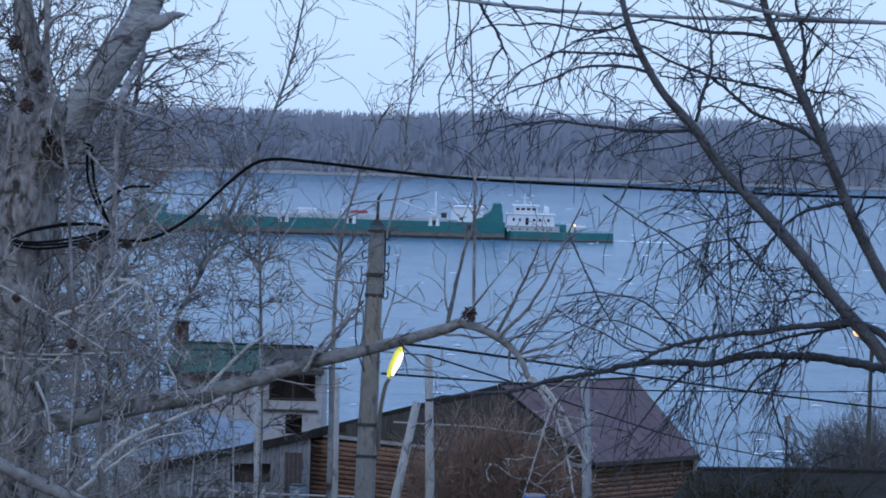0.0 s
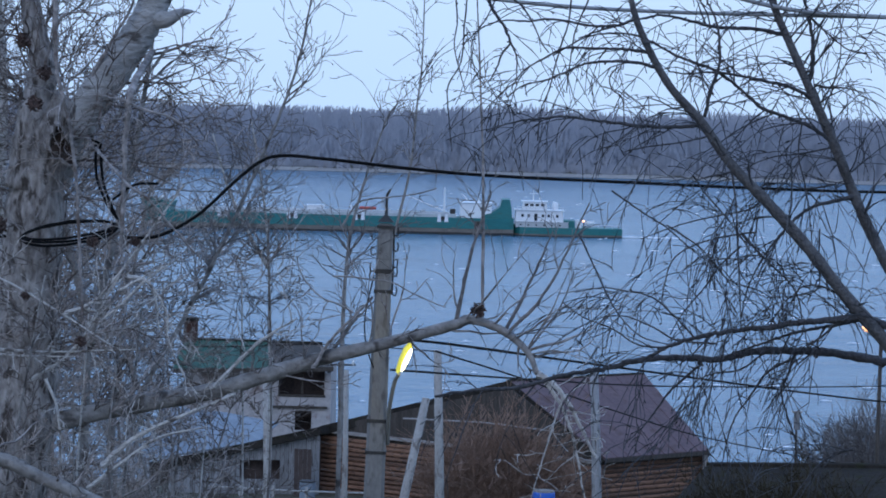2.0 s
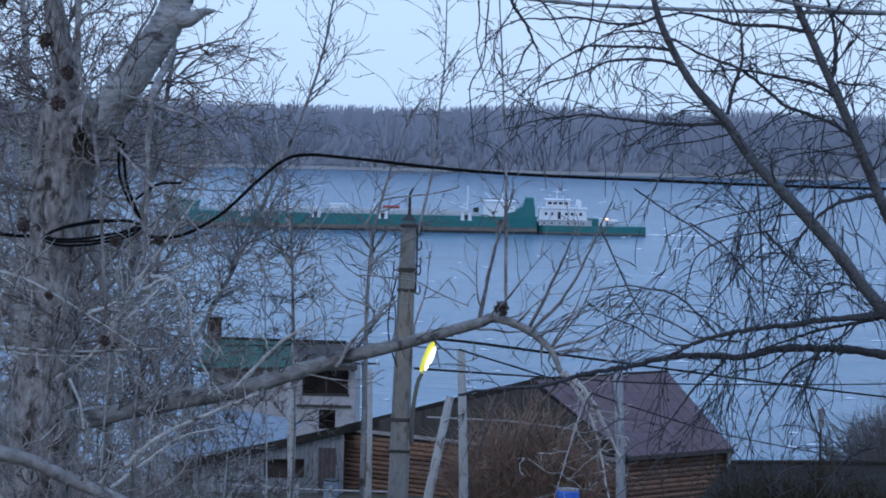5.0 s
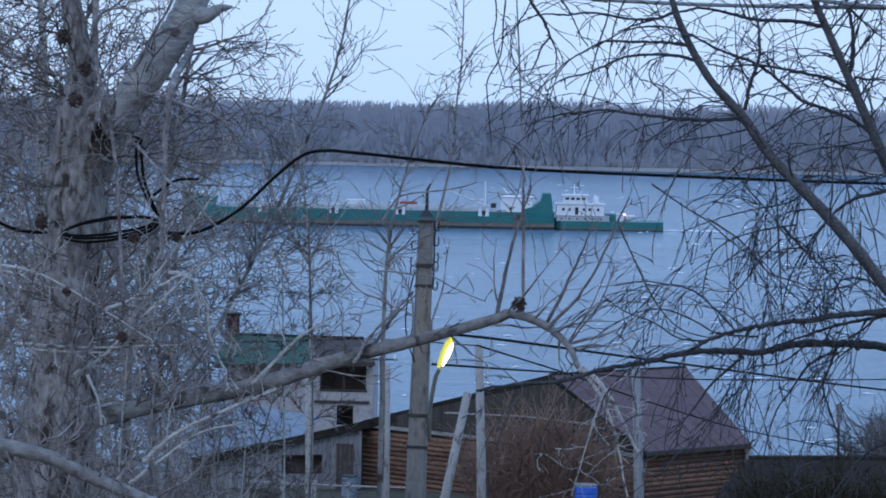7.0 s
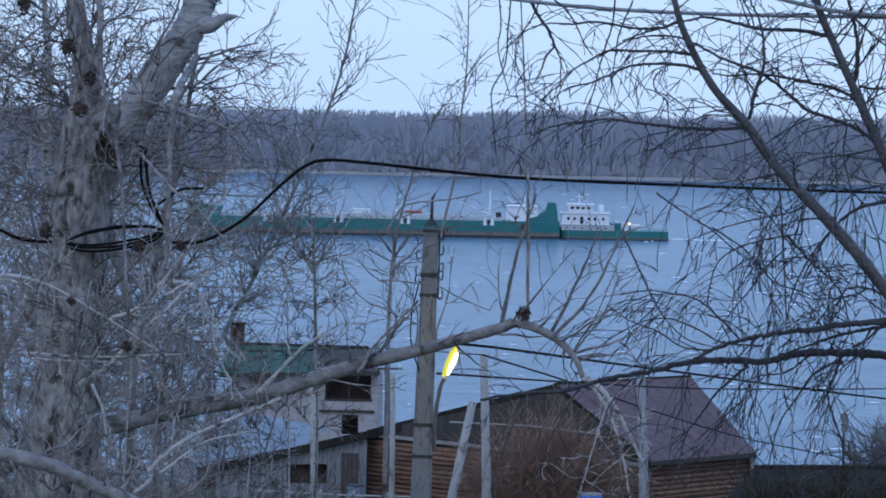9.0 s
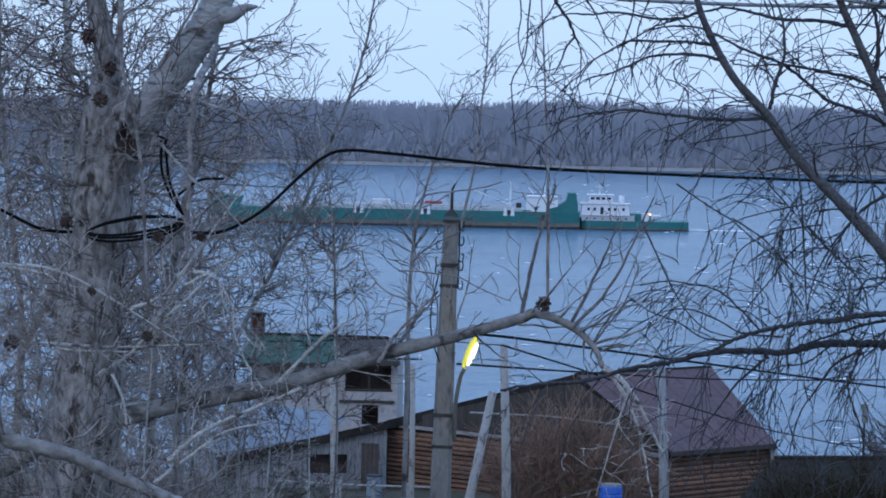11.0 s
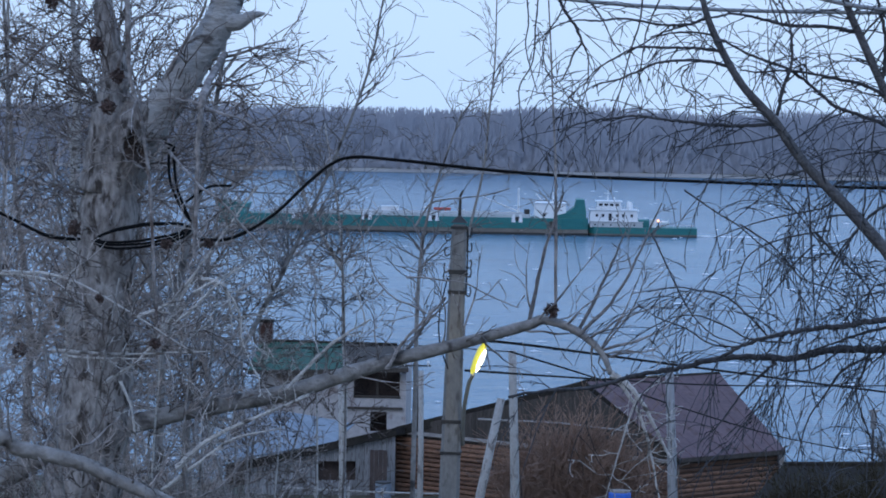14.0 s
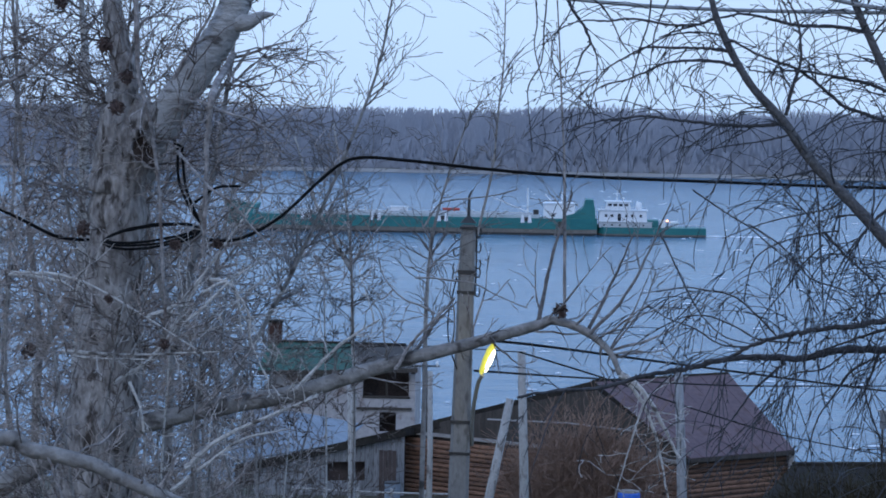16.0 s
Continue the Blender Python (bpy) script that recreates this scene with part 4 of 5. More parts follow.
def limb(pts, r0, r1, shape, sides=8, per=7, rough=0.07, seed=0):
    """A tapered, slightly knotted limb; returns its centre line and radii."""
    c = curve(pts, per)
    rng = random.Random(seed)
    if r0 < 0.02:
        c = [p + Vector((rng.gauss(0, 1), rng.gauss(0, 1), rng.gauss(0, 1))) * min(0.002, r0 * 0.14) for p in c]
    n = len(c)
    radii = [(r0 + (r1 - r0) * i / (n - 1)) * rng.uniform(1 - rough, 1 + rough) for i in range(n)]
    shape.tube(c, radii, sides)
    return c, radii


def sprout(shape, rng, line, radii, count, length, level=2, lo=0.05, hi=1.0, bias=(0, 0, 0), droop=0.0, kids=4, wander=0.34, thick=0.5, flat=0.6, stop=0.0018, spread=0.9, along=0.5, cap=0.006):
    n = len(line)
    for k in range(count):
        i = min(n - 2, int(n * rng.uniform(lo, hi)))
        a = (line[i + 1] - line[i]).normalized()
        o = Vector((rng.gauss(0, 1), rng.gauss(0, flat), rng.gauss(0, 1)))
        o = o - a * o.dot(a)
        o.normalize()
        d = a * along + o + Vector(bias)
        grow(shape, rng, line[i], d, length * rng.uniform(0.4, 1.2), min(radii[i] * thick, cap), level, droop, wander, kids, stop=stop, spread=spread)


def poplar():
    """The old tree with the leaning trunk, the broken spur and the long horizontal branch."""
    rng = random.Random(41)
    base = Vector((-2.7, 13.2, 35.6))
    t = thing("poplar_tree", tuple(base), "old bare grey poplar with a leaning trunk and dense twigs", "tree")
    trunk = Shape()
    line, rad = limb([base, (-2.24, 13.02, 42.20), (-2.12, 13.02, 42.69), (-2.06, 13.02, 43.05), (-2.01, 13.02, 43.35), (-1.98, 13.02, 43.65), (-1.97, 13.02, 43.97), (-1.95, 13.02, 44.34), (-1.92, 13.02, 44.56), (-1.86, 13.02, 44.72), (-1.78, 13.02, 44.86)], 0.215, 0.10, trunk, 18, 7, 0.07)
    part("trunk", trunk, BARK_OLD, t, "leaning dark furrowed trunk", smooth=True)
    upper = Shape()
    up_l, up_r = limb([(-1.88, 13.10, 44.50), (-1.83, 13.06, 44.62), (-1.76, 13.02, 44.75), (-1.64, 13.00, 44.93), (-1.55, 13.00, 45.07), (-1.47, 13.00, 45.19), (-1.41, 13.00, 45.32), (-1.37, 13.00, 45.53), (-1.35, 13.00, 45.89)], 0.092, 0.068, upper, 14, 8, 0.05)
    part("main_limb", upper, BARK_LIMB, t, "pale grey main limb with dark marks", smooth=True)
    side = Shape()
    sd_l, sd_r = limb([(-2.00, 12.98, 44.45), (-1.97, 12.98, 44.70), (-1.93, 13.00, 44.91), (-1.92, 13.02, 45.03), (-1.96, 13.04, 45.17), (-1.99, 13.06, 45.34), (-2.02, 13.10, 45.70)], 0.085, 0.036, side, 10, 7, 0.12)
    part("side_limb", side, BARK_OLD, t, "dark upright side limb", smooth=True)
    s = Shape()
    limb([(-1.43, 13.00, 45.25), (-1.34, 12.95, 45.25), (-1.28, 12.95, 45.28), (-1.22, 12.95, 45.29)], 0.055, 0.006, s, 8, 4, seed=3)
    part("broken_spur", s, BARK_LIMB, t, "short broken branch stub", smooth=True)
    # long horizontal branch
    s = Shape()
    long_l, long_r = limb([(-2.50, 13.00, 43.05), (-2.21, 13.00, 43.22), (-1.89, 13.00, 43.34), (-1.52, 13.00, 43.44), (-1.12, 13.00, 43.52), (-0.81, 13.00, 43.62), (-0.60, 13.00, 43.69), (-0.33, 13.00, 43.76), (0.01, 13.00, 43.86), (0.10, 13.00, 43.89), (0.24, 12.95, 43.85), (0.36, 12.90, 43.76), (0.41, 12.85, 43.66)], 0.053, 0.012, s, 10, 6, 0.06, 5)
    part("long_branch", s, BARK, t, "long grey branch reaching out level", smooth=True)
    low = Shape()
    low_l, low_r = limb([(-2.18, 12.95, 42.1), (-2.75, 12.4, 42.4), (-2.98, 11.95, 42.85), (-2.72, 11.8, 43.32), (-2.25, 11.80, 43.44), (-2.15, 11.80, 43.40), (-2.05, 11.80, 43.38), (-1.95, 11.80, 43.36), (-1.84, 11.80, 43.33), (-1.74, 11.80, 43.28), (-1.64, 11.80, 43.24), (-1.54, 11.80, 43.20), (-1.39, 11.80, 43.14)], 0.038, 0.027, low, 10, 6, 0.1, 6)
    part("low_branch", low, BARK, t, "thick pale low branch", smooth=True)
    tw = Shape()
    # knots and upright shoots on the long branch
    def shoot(shape, a, b, c, r, count, length, rise, along):
        l2, r2 = limb([a, b, c], r, r * 0.38, shape, 6, 8, 0.12, int(r * 1e4))
        sprout(shape, rng, l2, r2, count, length, 1, 0.25, 1.0, (0, 0, rise), 0, 2, stop=0.0023, along=along, cap=0.004)

    tip = Shape()
    shoot(tip, (-0.58, 13.00, 43.67), (-0.47, 13.00, 43.84), (-0.35, 13.00, 43.97), 0.010, 6, 0.24, 0.35, 1.2)
    part("shoot", tip, TWIG_SHOOT, t, "dark upright shoot with side twigs")
    tip = Shape()
    shoot(tip, (0.03, 13.00, 43.88), (0.09, 13.00, 44.19), (0.18, 13.00, 44.49), 0.011, 6, 0.24, 0.35, 1.2)
    part("shoot", tip, TWIG_SHOOT, t, "dark upright shoot with side twigs")
    shoot(tw, (0.15, 13.00, 43.90), (0.14, 13.05, 44.56), (0.09, 13.10, 45.40), 0.0085, 6, 0.24, 0.35, 1.2)
    tip = Shape()
    shoot(tip, (0.26, 13.00, 43.84), (0.37, 13.00, 44.07), (0.47, 13.00, 44.31), 0.010, 6, 0.24, 0.35, 1.2)
    part("shoot", tip, TWIG_SHOOT, t, "dark upright shoot with side twigs")
    tip = Shape()
    shoot(tip, (0.27, 12.90, 43.84), (0.45, 12.90, 44.05), (0.63, 12.90, 44.45), 0.010, 6, 0.24, 0.35, 1.2)
    part("shoot", tip, TWIG_SHOOT, t, "dark upright shoot with side twigs")
    tip = Shape()
    shoot(tip, (0.36, 12.90, 43.76), (0.50, 12.90, 43.95), (0.57, 12.90, 44.13), 0.006, 6, 0.24, 0.35, 1.2)
    part("shoot", tip, TWIG_SHOOT, t, "dark upright shoot with side twigs")
    sprout(tw, rng, long_l, long_r, 26, 0.42, 2, 0.0, 0.62, (0.1, 0, 0.5), -0.03, 3, stop=0.0028)
    sprout(tw, rng, long_l, long_r, 12, 0.5, 1, 0.62, 1.0, (0.25, 0, 0.7), -0.02, 3, stop=0.0026)
    dark = Shape()
    sprout(dark, rng, line, rad, 13, 0.8, 2, 0.45, 1.0, (-0.2, -0.2, 0.2), -0.02, 4, stop=0.003)
    sprout(dark, rng, up_l, up_r, 10, 0.55, 2, 0.25, 0.8, (0.5, 0.5, 0.1), 0.03, 4, stop=0.003)
    sprout(dark, rng, sd_l, sd_r, 19, 0.6, 2, 0.2, 1.0, (-0.2, 0, 0.3), -0.02, 4, stop=0.003)
    sprout(tw, rng, low_l, low_r, 22, 0.5, 2, 0.0, 1.0, (0, 0, 0.6), -0.02, 3, stop=0.0028)
    sprout(tw, rng, line, rad, 20, 0.6, 2, 0.5, 1.0, (0, -0.9, 0.1), 0.0, 4, stop=0.0026)
    # long bare shoots that hang and cross before the trunk
    for pts, r in (([(-1.77, 12.30, 45.45), (-1.76, 12.30, 45.15), (-1.75, 12.30, 44.99), (-1.71, 12.30, 44.84), (-1.67, 12.30, 44.62), (-1.65, 12.30, 44.38), (-1.62, 12.30, 43.9)], 0.012),
                   ([(-1.40, 12.90, 45.10), (-1.43, 12.40, 44.93), (-1.45, 12.40, 44.79), (-1.46, 12.40, 44.57), (-1.47, 12.40, 44.20)], 0.018),
                   ([(-1.60, 12.90, 44.90), (-1.38, 12.40, 44.84), (-1.27, 12.40, 44.81), (-1.16, 12.40, 44.75)], 0.008),
                   ([(-1.60, 12.50, 44.66), (-1.43, 12.20, 44.52), (-1.33, 12.20, 44.45), (-1.23, 12.20, 44.34), (-1.10, 12.20, 44.20)], 0.008),
                   ([(-1.46, 12.95, 45.07), (-1.34, 12.90, 45.10), (-1.23, 12.90, 45.14), (-1.12, 12.90, 45.17)], 0.008),
                   ([(-2.50, 12.90, 44.93), (-2.35, 12.90, 45.01), (-2.25, 12.90, 45.11), (-2.10, 12.95, 45.25)], 0.010),
                   ([(-1.68, 12.95, 44.98), (-1.56, 12.90, 45.19), (-1.50, 12.90, 45.30), (-1.46, 12.90, 45.45)], 0.009),
                   ([(-1.90, 12.95, 45.02), (-1.83, 12.90, 45.23), (-1.76, 12.90, 45.27), (-1.65, 12.90, 45.27)], 0.008)):
        l3, r3 = limb(pts, r, r * 0.5, tw, 6, 7, 0.12, int(r * 1e4))
        sprout(tw, rng, l3, r3, 5, 0.3, 1, 0.2, 1.0, (0.1, 0, 0.2), 0.0, 2, stop=0.0026, cap=0.004)
    for pts, r in (([(-0.45, 13.00, 43.91), (-0.53, 13.00, 43.95), (-0.59, 13.00, 43.97), (-0.65, 13.00, 44.02), (-0.70, 13.00, 44.09), (-0.72, 13.00, 44.17)], 0.005),
                   ([(-0.65, 13.00, 44.02), (-0.69, 13.00, 43.98), (-0.74, 13.00, 43.96)], 0.004),
                   ([(-0.63, 12.95, 43.65), (-0.60, 12.95, 43.70), (-0.58, 12.95, 43.74), (-0.52, 12.95, 43.82), (-0.44, 12.95, 43.90), (-0.36, 12.95, 43.99)], 0.01),
                   ([(-0.54, 12.80, 44.09), (-0.45, 12.80, 44.09), (-0.37, 12.80, 44.08), (-0.27, 12.80, 44.07), (-0.19, 12.80, 44.03), (-0.10, 12.80, 43.99), (-0.02, 12.80, 43.96)], 0.0045),
                   ([(-0.56, 12.80, 44.14), (-0.52, 12.80, 44.12), (-0.45, 12.80, 44.10)], 0.004),
                   ([(-0.53, 14.50, 44.21), (-0.54, 14.50, 44.12), (-0.52, 14.50, 44.05), (-0.50, 14.50, 43.98)], 0.005),
                   ([(-0.55, 14.00, 44.26), (-0.51, 14.00, 44.33), (-0.47, 14.00, 44.38), (-0.40, 14.00, 44.40), (-0.32, 14.00, 44.41), (-0.18, 14.00, 44.43), (-0.08, 14.00, 44.46)], 0.006),
                   ([(-0.47, 14.00, 44.38), (-0.46, 14.00, 44.42), (-0.44, 14.00, 44.48), (-0.41, 14.00, 44.53)], 0.006)):
        l3, r3 = limb(pts, r, r * 0.5, tw, 6, 7, 0.14, int(r * 1e4) + 3)
        sprout(tw, rng, l3, r3, 4, 0.12, 0, 0.1, 1.0, (0.1, 0, 0.3), 0.0, 2, stop=0.0025, cap=0.004)
    part("crown", tw, TWIG, t, "dense brown twigs")["kind"] = "stuff"
    part("crown", dark, TWIG_UMBER, t, "dark twisted twigs of the upper limbs")["kind"] = "stuff"
    pale = Shape()
    shoot(pale, (-1.07, 12.60, 43.58), (-0.87, 12.60, 43.79), (-0.69, 12.60, 43.91), 0.011, 6, 0.3, 0.2, 0.5)
    shoot(pale, (-1.55, 12.50, 43.23), (-1.37, 12.50, 43.38), (-0.96, 12.50, 43.57), 0.016, 6, 0.3, 0.2, 0.5)
    shoot(pale, (-1.73, 12.50, 43.91), (-1.55, 12.50, 44.02), (-1.20, 12.50, 44.51), 0.011, 6, 0.3, 0.2, 0.5)
    shoot(pale, (-1.45, 12.50, 44.09), (-1.34, 12.50, 44.05), (-1.30, 12.50, 43.85), 0.010, 6, 0.3, 0.2, 0.5)
    shoot(pale, (-1.88, 12.50, 43.61), (-1.68, 12.50, 43.76), (-1.48, 12.50, 44.10), 0.010, 6, 0.3, 0.2, 0.5)
    shoot(pale, (-2.33, 12.40, 44.11), (-2.00, 12.40, 44.07), (-1.46, 12.40, 43.76), 0.008, 6, 0.3, 0.2, 0.5)
    shoot(pale, (-2.10, 12.40, 43.76), (-1.79, 12.40, 43.75), (-1.39, 12.40, 43.77), 0.008, 6, 0.3, 0.2, 0.5)
    shoot(pale, (0.41, 12.85, 43.66), (0.53, 12.80, 43.57), (0.69, 12.80, 43.28), 0.017, 6, 0.3, 0.2, 0.5)
    shoot(pale, (0.44, 12.85, 43.64), (0.56, 12.80, 43.44), (0.65, 12.80, 43.07), 0.010, 6, 0.3, 0.2, 0.5)
    shoot(pale, (0.53, 12.80, 43.57), (0.46, 12.80, 43.33), (0.39, 12.80, 43.07), 0.006, 6, 0.3, 0.2, 0.5)
    for pts, r in (([(-1.55, 12.30, 43.89), (-1.44, 12.30, 43.99), (-1.34, 12.30, 44.09), (-1.20, 12.30, 44.19)], 0.0079),
                   ([(-1.46, 12.30, 44.04), (-1.36, 12.30, 44.09), (-1.29, 12.30, 44.02), (-1.25, 12.30, 43.94), (-1.24, 12.30, 43.83), (-1.18, 12.30, 43.69), (-1.11, 12.30, 43.59)], 0.0065),
                   ([(-1.60, 12.40, 43.14), (-1.45, 12.40, 43.26), (-1.28, 12.40, 43.38), (-1.07, 12.40, 43.43)], 0.0094),
                   ([(-2.34, 12.40, 44.10), (-2.20, 12.40, 44.09), (-2.08, 12.40, 44.06), (-2.02, 12.40, 44.00), (-1.88, 12.40, 43.88)], 0.0072),
                   ([(-2.06, 12.40, 43.74), (-1.94, 12.40, 43.73), (-1.80, 12.40, 43.73), (-1.66, 12.40, 43.73)], 0.0058),
                   ([(-1.78, 12.30, 43.64), (-1.73, 12.30, 43.52), (-1.71, 12.30, 43.37), (-1.69, 12.30, 43.10)], 0.0072)):
        l3, r3 = limb(pts, r, r * 0.45, pale, 6, 7, 0.15, int(r * 1e4) + 7)
        sprout(pale, rng, l3, r3, 7, 0.16, 1, 0.2, 1.0, (0.1, 0, 0.2), 0.0, 2, stop=0.0028, cap=0.004)
    part("dead_wood", pale, TWIG_PALE, t, "pale dead twigs")["kind"] = "stuff"
    for q, w in (((-1.95, 12.60, 45.13), 0.055), ((-1.85, 12.60, 44.99), 0.045), ((-1.89, 12.60, 44.85), 0.052), ((-2.15, 12.60, 45.32), 0.045), ((-2.04, 12.60, 44.30), 0.05),
                 ((-1.61, 12.50, 44.24), 0.035), ((-1.43, 12.60, 44.24), 0.034), ((-1.89, 12.40, 44.00), 0.03), ((-1.64, 12.40, 43.80), 0.035), ((-2.25, 12.40, 43.76), 0.05), ((0.13, 12.93, 43.94), 0.048)):
        s = Shape()
        for k in range(130):
            o = Vector((rng.gauss(0, 1), rng.gauss(0, 1), rng.gauss(0, 1))).normalized() * w * 0.72 * rng.random() ** 0.4
            a = Vector((rng.gauss(0, 1), rng.gauss(0, 1), rng.gauss(0, 1))).normalized() * w * 0.26
            b = Vector((rng.gauss(0, 1), rng.gauss(0, 1), rng.gauss(0, 1))).normalized() * w * 0.16
            c = Vector(q) + o
            s.add([c - a, c + b, c + a, c - b], [(0, 1, 2, 3)])
        part("dead_leaf_clump", s, DEADLEAF, t, "dark clump of dead leaves")["kind"] = "stuff"
    # a rotten hollow with a torn, uneven edge
    for cx, cz, w, h in ((-1.80, 44.66, 0.06, 0.075),):
        y = 12.85
        lip, hole = Shape(), Shape()
        ring = []
        for i in range(18):
            a = 2 * math.pi * i / 18
            k = 1 + 0.55 * noise.noise((cx * 9 + 2 * math.cos(a), cz * 9 + 2 * math.sin(a), 3))
            ring.append(Vector((cx + w * k * math.cos(a), y + 0.02 * math.cos(2 * a), cz + h * k * math.sin(a) - 0.35 * h * math.cos(a))))
        lip.tube(ring + ring[:1], [0.007 * rng.uniform(0.15, 1.6) for _ in range(19)], 5, cap=False)
        hole.add([tuple(q) for q in ring] + [(cx, y + 0.07, cz)], [(i, (i + 1) % 18, 18) for i in range(18)])
        knot = part("knot_hole", lip, BARK_OLD, t, "torn bark lip round a rotten hollow", smooth=True)
        part("hollow", hole, ROT, knot, "dark brown rotten wood")


poplar()


def birch(name, label, stems, r0, mat, twmat, seed, count, length, droop, level=2, bias=(0, 0, 0.2), stop=0.0022, kids=4, lo=0.1):
    rng = random.Random(seed)
    first = Vector(stems[0][0])
    base = Vector((first.x - 0.1, first.y, ground_height(first.x, first.y) - 0.1))
    t = thing(name, tuple(base), label, "tree", "young trees on the slope")
    tw = Shape()
    for k, pts in enumerate(stems):
        s = Shape()
        full = ([base] + list(pts)) if k == 0 else list(pts)
        line, rad = limb(full, r0 * (1.0 if k == 0 else 0.75), r0 * 0.25, s, 8, 8, 0.07, seed + k)
        part("trunk" if k == 0 else "stem", s, mat, t, smooth=True)
        sprout(tw, rng, line, rad, count, length, level, (0.45 if k == 0 else lo), 1.0, bias, droop, kids, stop=stop)
    part("crown", tw, twmat, t)["kind"] = "stuff"
    return t


birch("birch_tree", "slim pale birch standing behind the poplar", [[(-2.54, 15.50, 42.66), (-2.53, 15.50, 43.35), (-2.51, 15.50, 44.04), (-2.51, 15.50, 44.55), (-2.50, 15.50, 44.90), (-2.52, 15.50, 45.23), (-2.56, 15.50, 45.75)]], 0.05, BARK_PALE, TWIG, 51, 55, 0.8, 0.03)
birch("young_tree", "slim grey young tree with many fine twigs", [[(-1.83, 14.00, 42.86), (-1.79, 14.00, 43.67), (-1.63, 14.00, 44.45), (-1.53, 14.00, 45.07), (-1.48, 14.00, 45.61)], [(-1.83, 14.00, 43.79), (-1.94, 14.00, 44.24), (-2.00, 14.00, 44.81), (-2.02, 14.00, 45.51)]], 0.027, BARK, TWIG_SHOOT, 52, 24, 0.65, 0.02)
birch("young_tree", "thin leaning sapling with upright side shoots", [[(-1.76, 14.50, 42.79), (-1.58, 14.50, 43.36), (-1.39, 14.50, 43.72), (-1.17, 14.50, 44.17), (-0.96, 14.50, 44.67), (-0.83, 14.50, 45.03), (-0.74, 14.50, 45.47)]], 0.018, BARK, TWIG_SHOOT, 53, 46, 0.42, -0.04, 1, (0, 0, 0.6))
birch("young_tree", "thin upright sapling with sparse twigs", [[(-1.28, 20.00, 41.98), (-1.29, 20.00, 43.13), (-1.33, 20.00, 43.94), (-1.45, 20.00, 44.67)], [(-1.31, 20.00, 43.62), (-1.57, 20.00, 44.10), (-1.73, 20.00, 44.58)]], 0.022, BARK_PALE, TWIG_SHOOT, 54, 20, 0.6, 0.03, 2, (0, 0, 0.2), 0.003)
birch("young_tree", "thin upright sapling before the concrete pole", [[(-0.70, 18.00, 42.24), (-0.69, 18.00, 43.43), (-0.66, 18.00, 43.94), (-0.58, 18.00, 44.31), (-0.42, 18.00, 44.80)]], 0.02, BARK, TWIG_SHOOT, 55, 26, 0.5, 0.0, 1, (0, 0, 0.5), 0.0026)
birch("young_tree", "thin sapling top with short side twigs", [[(-0.84, 32.00, 40.10), (-0.82, 32.00, 41.82), (-0.70, 32.00, 42.99), (-0.50, 32.00, 43.97), (-0.44, 32.00, 44.67), (-0.39, 32.00, 45.20), (-0.38, 32.00, 46.10)]], 0.026, BARK, TWIG_SHOOT, 58, 26, 0.55, 0.0, 1, (0, 0, 0.6), 0.0045)
birch("thicket_tree", "bare thicket tree with a haze of fine twigs", [[(-3.05, 17.00, 42.36), (-3.02, 17.00, 43.37), (-3.13, 17.00, 44.41), (-3.21, 17.00, 45.58)], [(-3.00, 17.00, 43.30), (-2.57, 17.00, 44.07), (-2.13, 17.00, 44.63), (-1.75, 17.00, 45.16)]], 0.035, BARK, TWIG_GREY, 56, 26, 0.75, 0.02, 2, (0.1, 0, 0.2), 0.003, 5)
birch("thicket_tree", "tangled bare undergrowth tree with brown twigs", [[(-2.44, 16.00, 42.52), (-2.36, 16.00, 43.15), (-2.40, 16.00, 43.74), (-2.23, 16.00, 44.36)], [(-2.36, 16.00, 43.15), (-1.99, 16.00, 43.62), (-1.67, 16.00, 44.08)], [(-2.40, 16.00, 43.15), (-2.68, 16.00, 43.60), (-3.01, 16.00, 43.89)]], 0.025, BARK, TWIG_GREY, 57, 55, 0.85, 0.01, 2, (0, 0, 0.1), 0.0028, 5)


def thicket(name, label, x0, x1, y, top, seed, stems, mat, bend=0.05):
    """Many thin stems rising from the slope, each with fine side twigs."""
    rng = random.Random(seed)
    mid = (x0 + x1) / 2
    base = ground_height(mid, y) - 0.1
    t = thing(name, (mid, y, base), label, "shrub", "undergrowth on the slope")
    crown = Shape()
    for k in range(stems):
        x = x0 + (x1 - x0) * (k + rng.random()) / stems
        yy = y + rng.uniform(-0.8, 0.8)
        h = top - base - rng.uniform(0.0, 1.6)
        pts = [(x + rng.gauss(0, 0.2), yy, base)]
        lean = rng.gauss(0, bend)
        for i in range(1, 7):
            pts.append((x + lean * h * (i / 6) ** 1.5 + rng.gauss(0, 0.11), yy + rng.gauss(0, 0.1), base + h * i / 6))
        s = Shape()
        line, rad = limb(pts, rng.uniform(0.014, 0.028), 0.004, s, 6, 6, 0.12, seed * 50 + k)
        part("stem", s, (BARK, BARK_OLD, BARK, BARK_PALE)[k % 4], t, smooth=True)
        sprout(crown, rng, line, rad, 22, 0.45, 2, 0.78, 1.0, (0, 0, 0.25), -0.01, 4, wander=0.3, stop=0.0026)
    part("crown", crown, mat, t)["kind"] = "stuff"


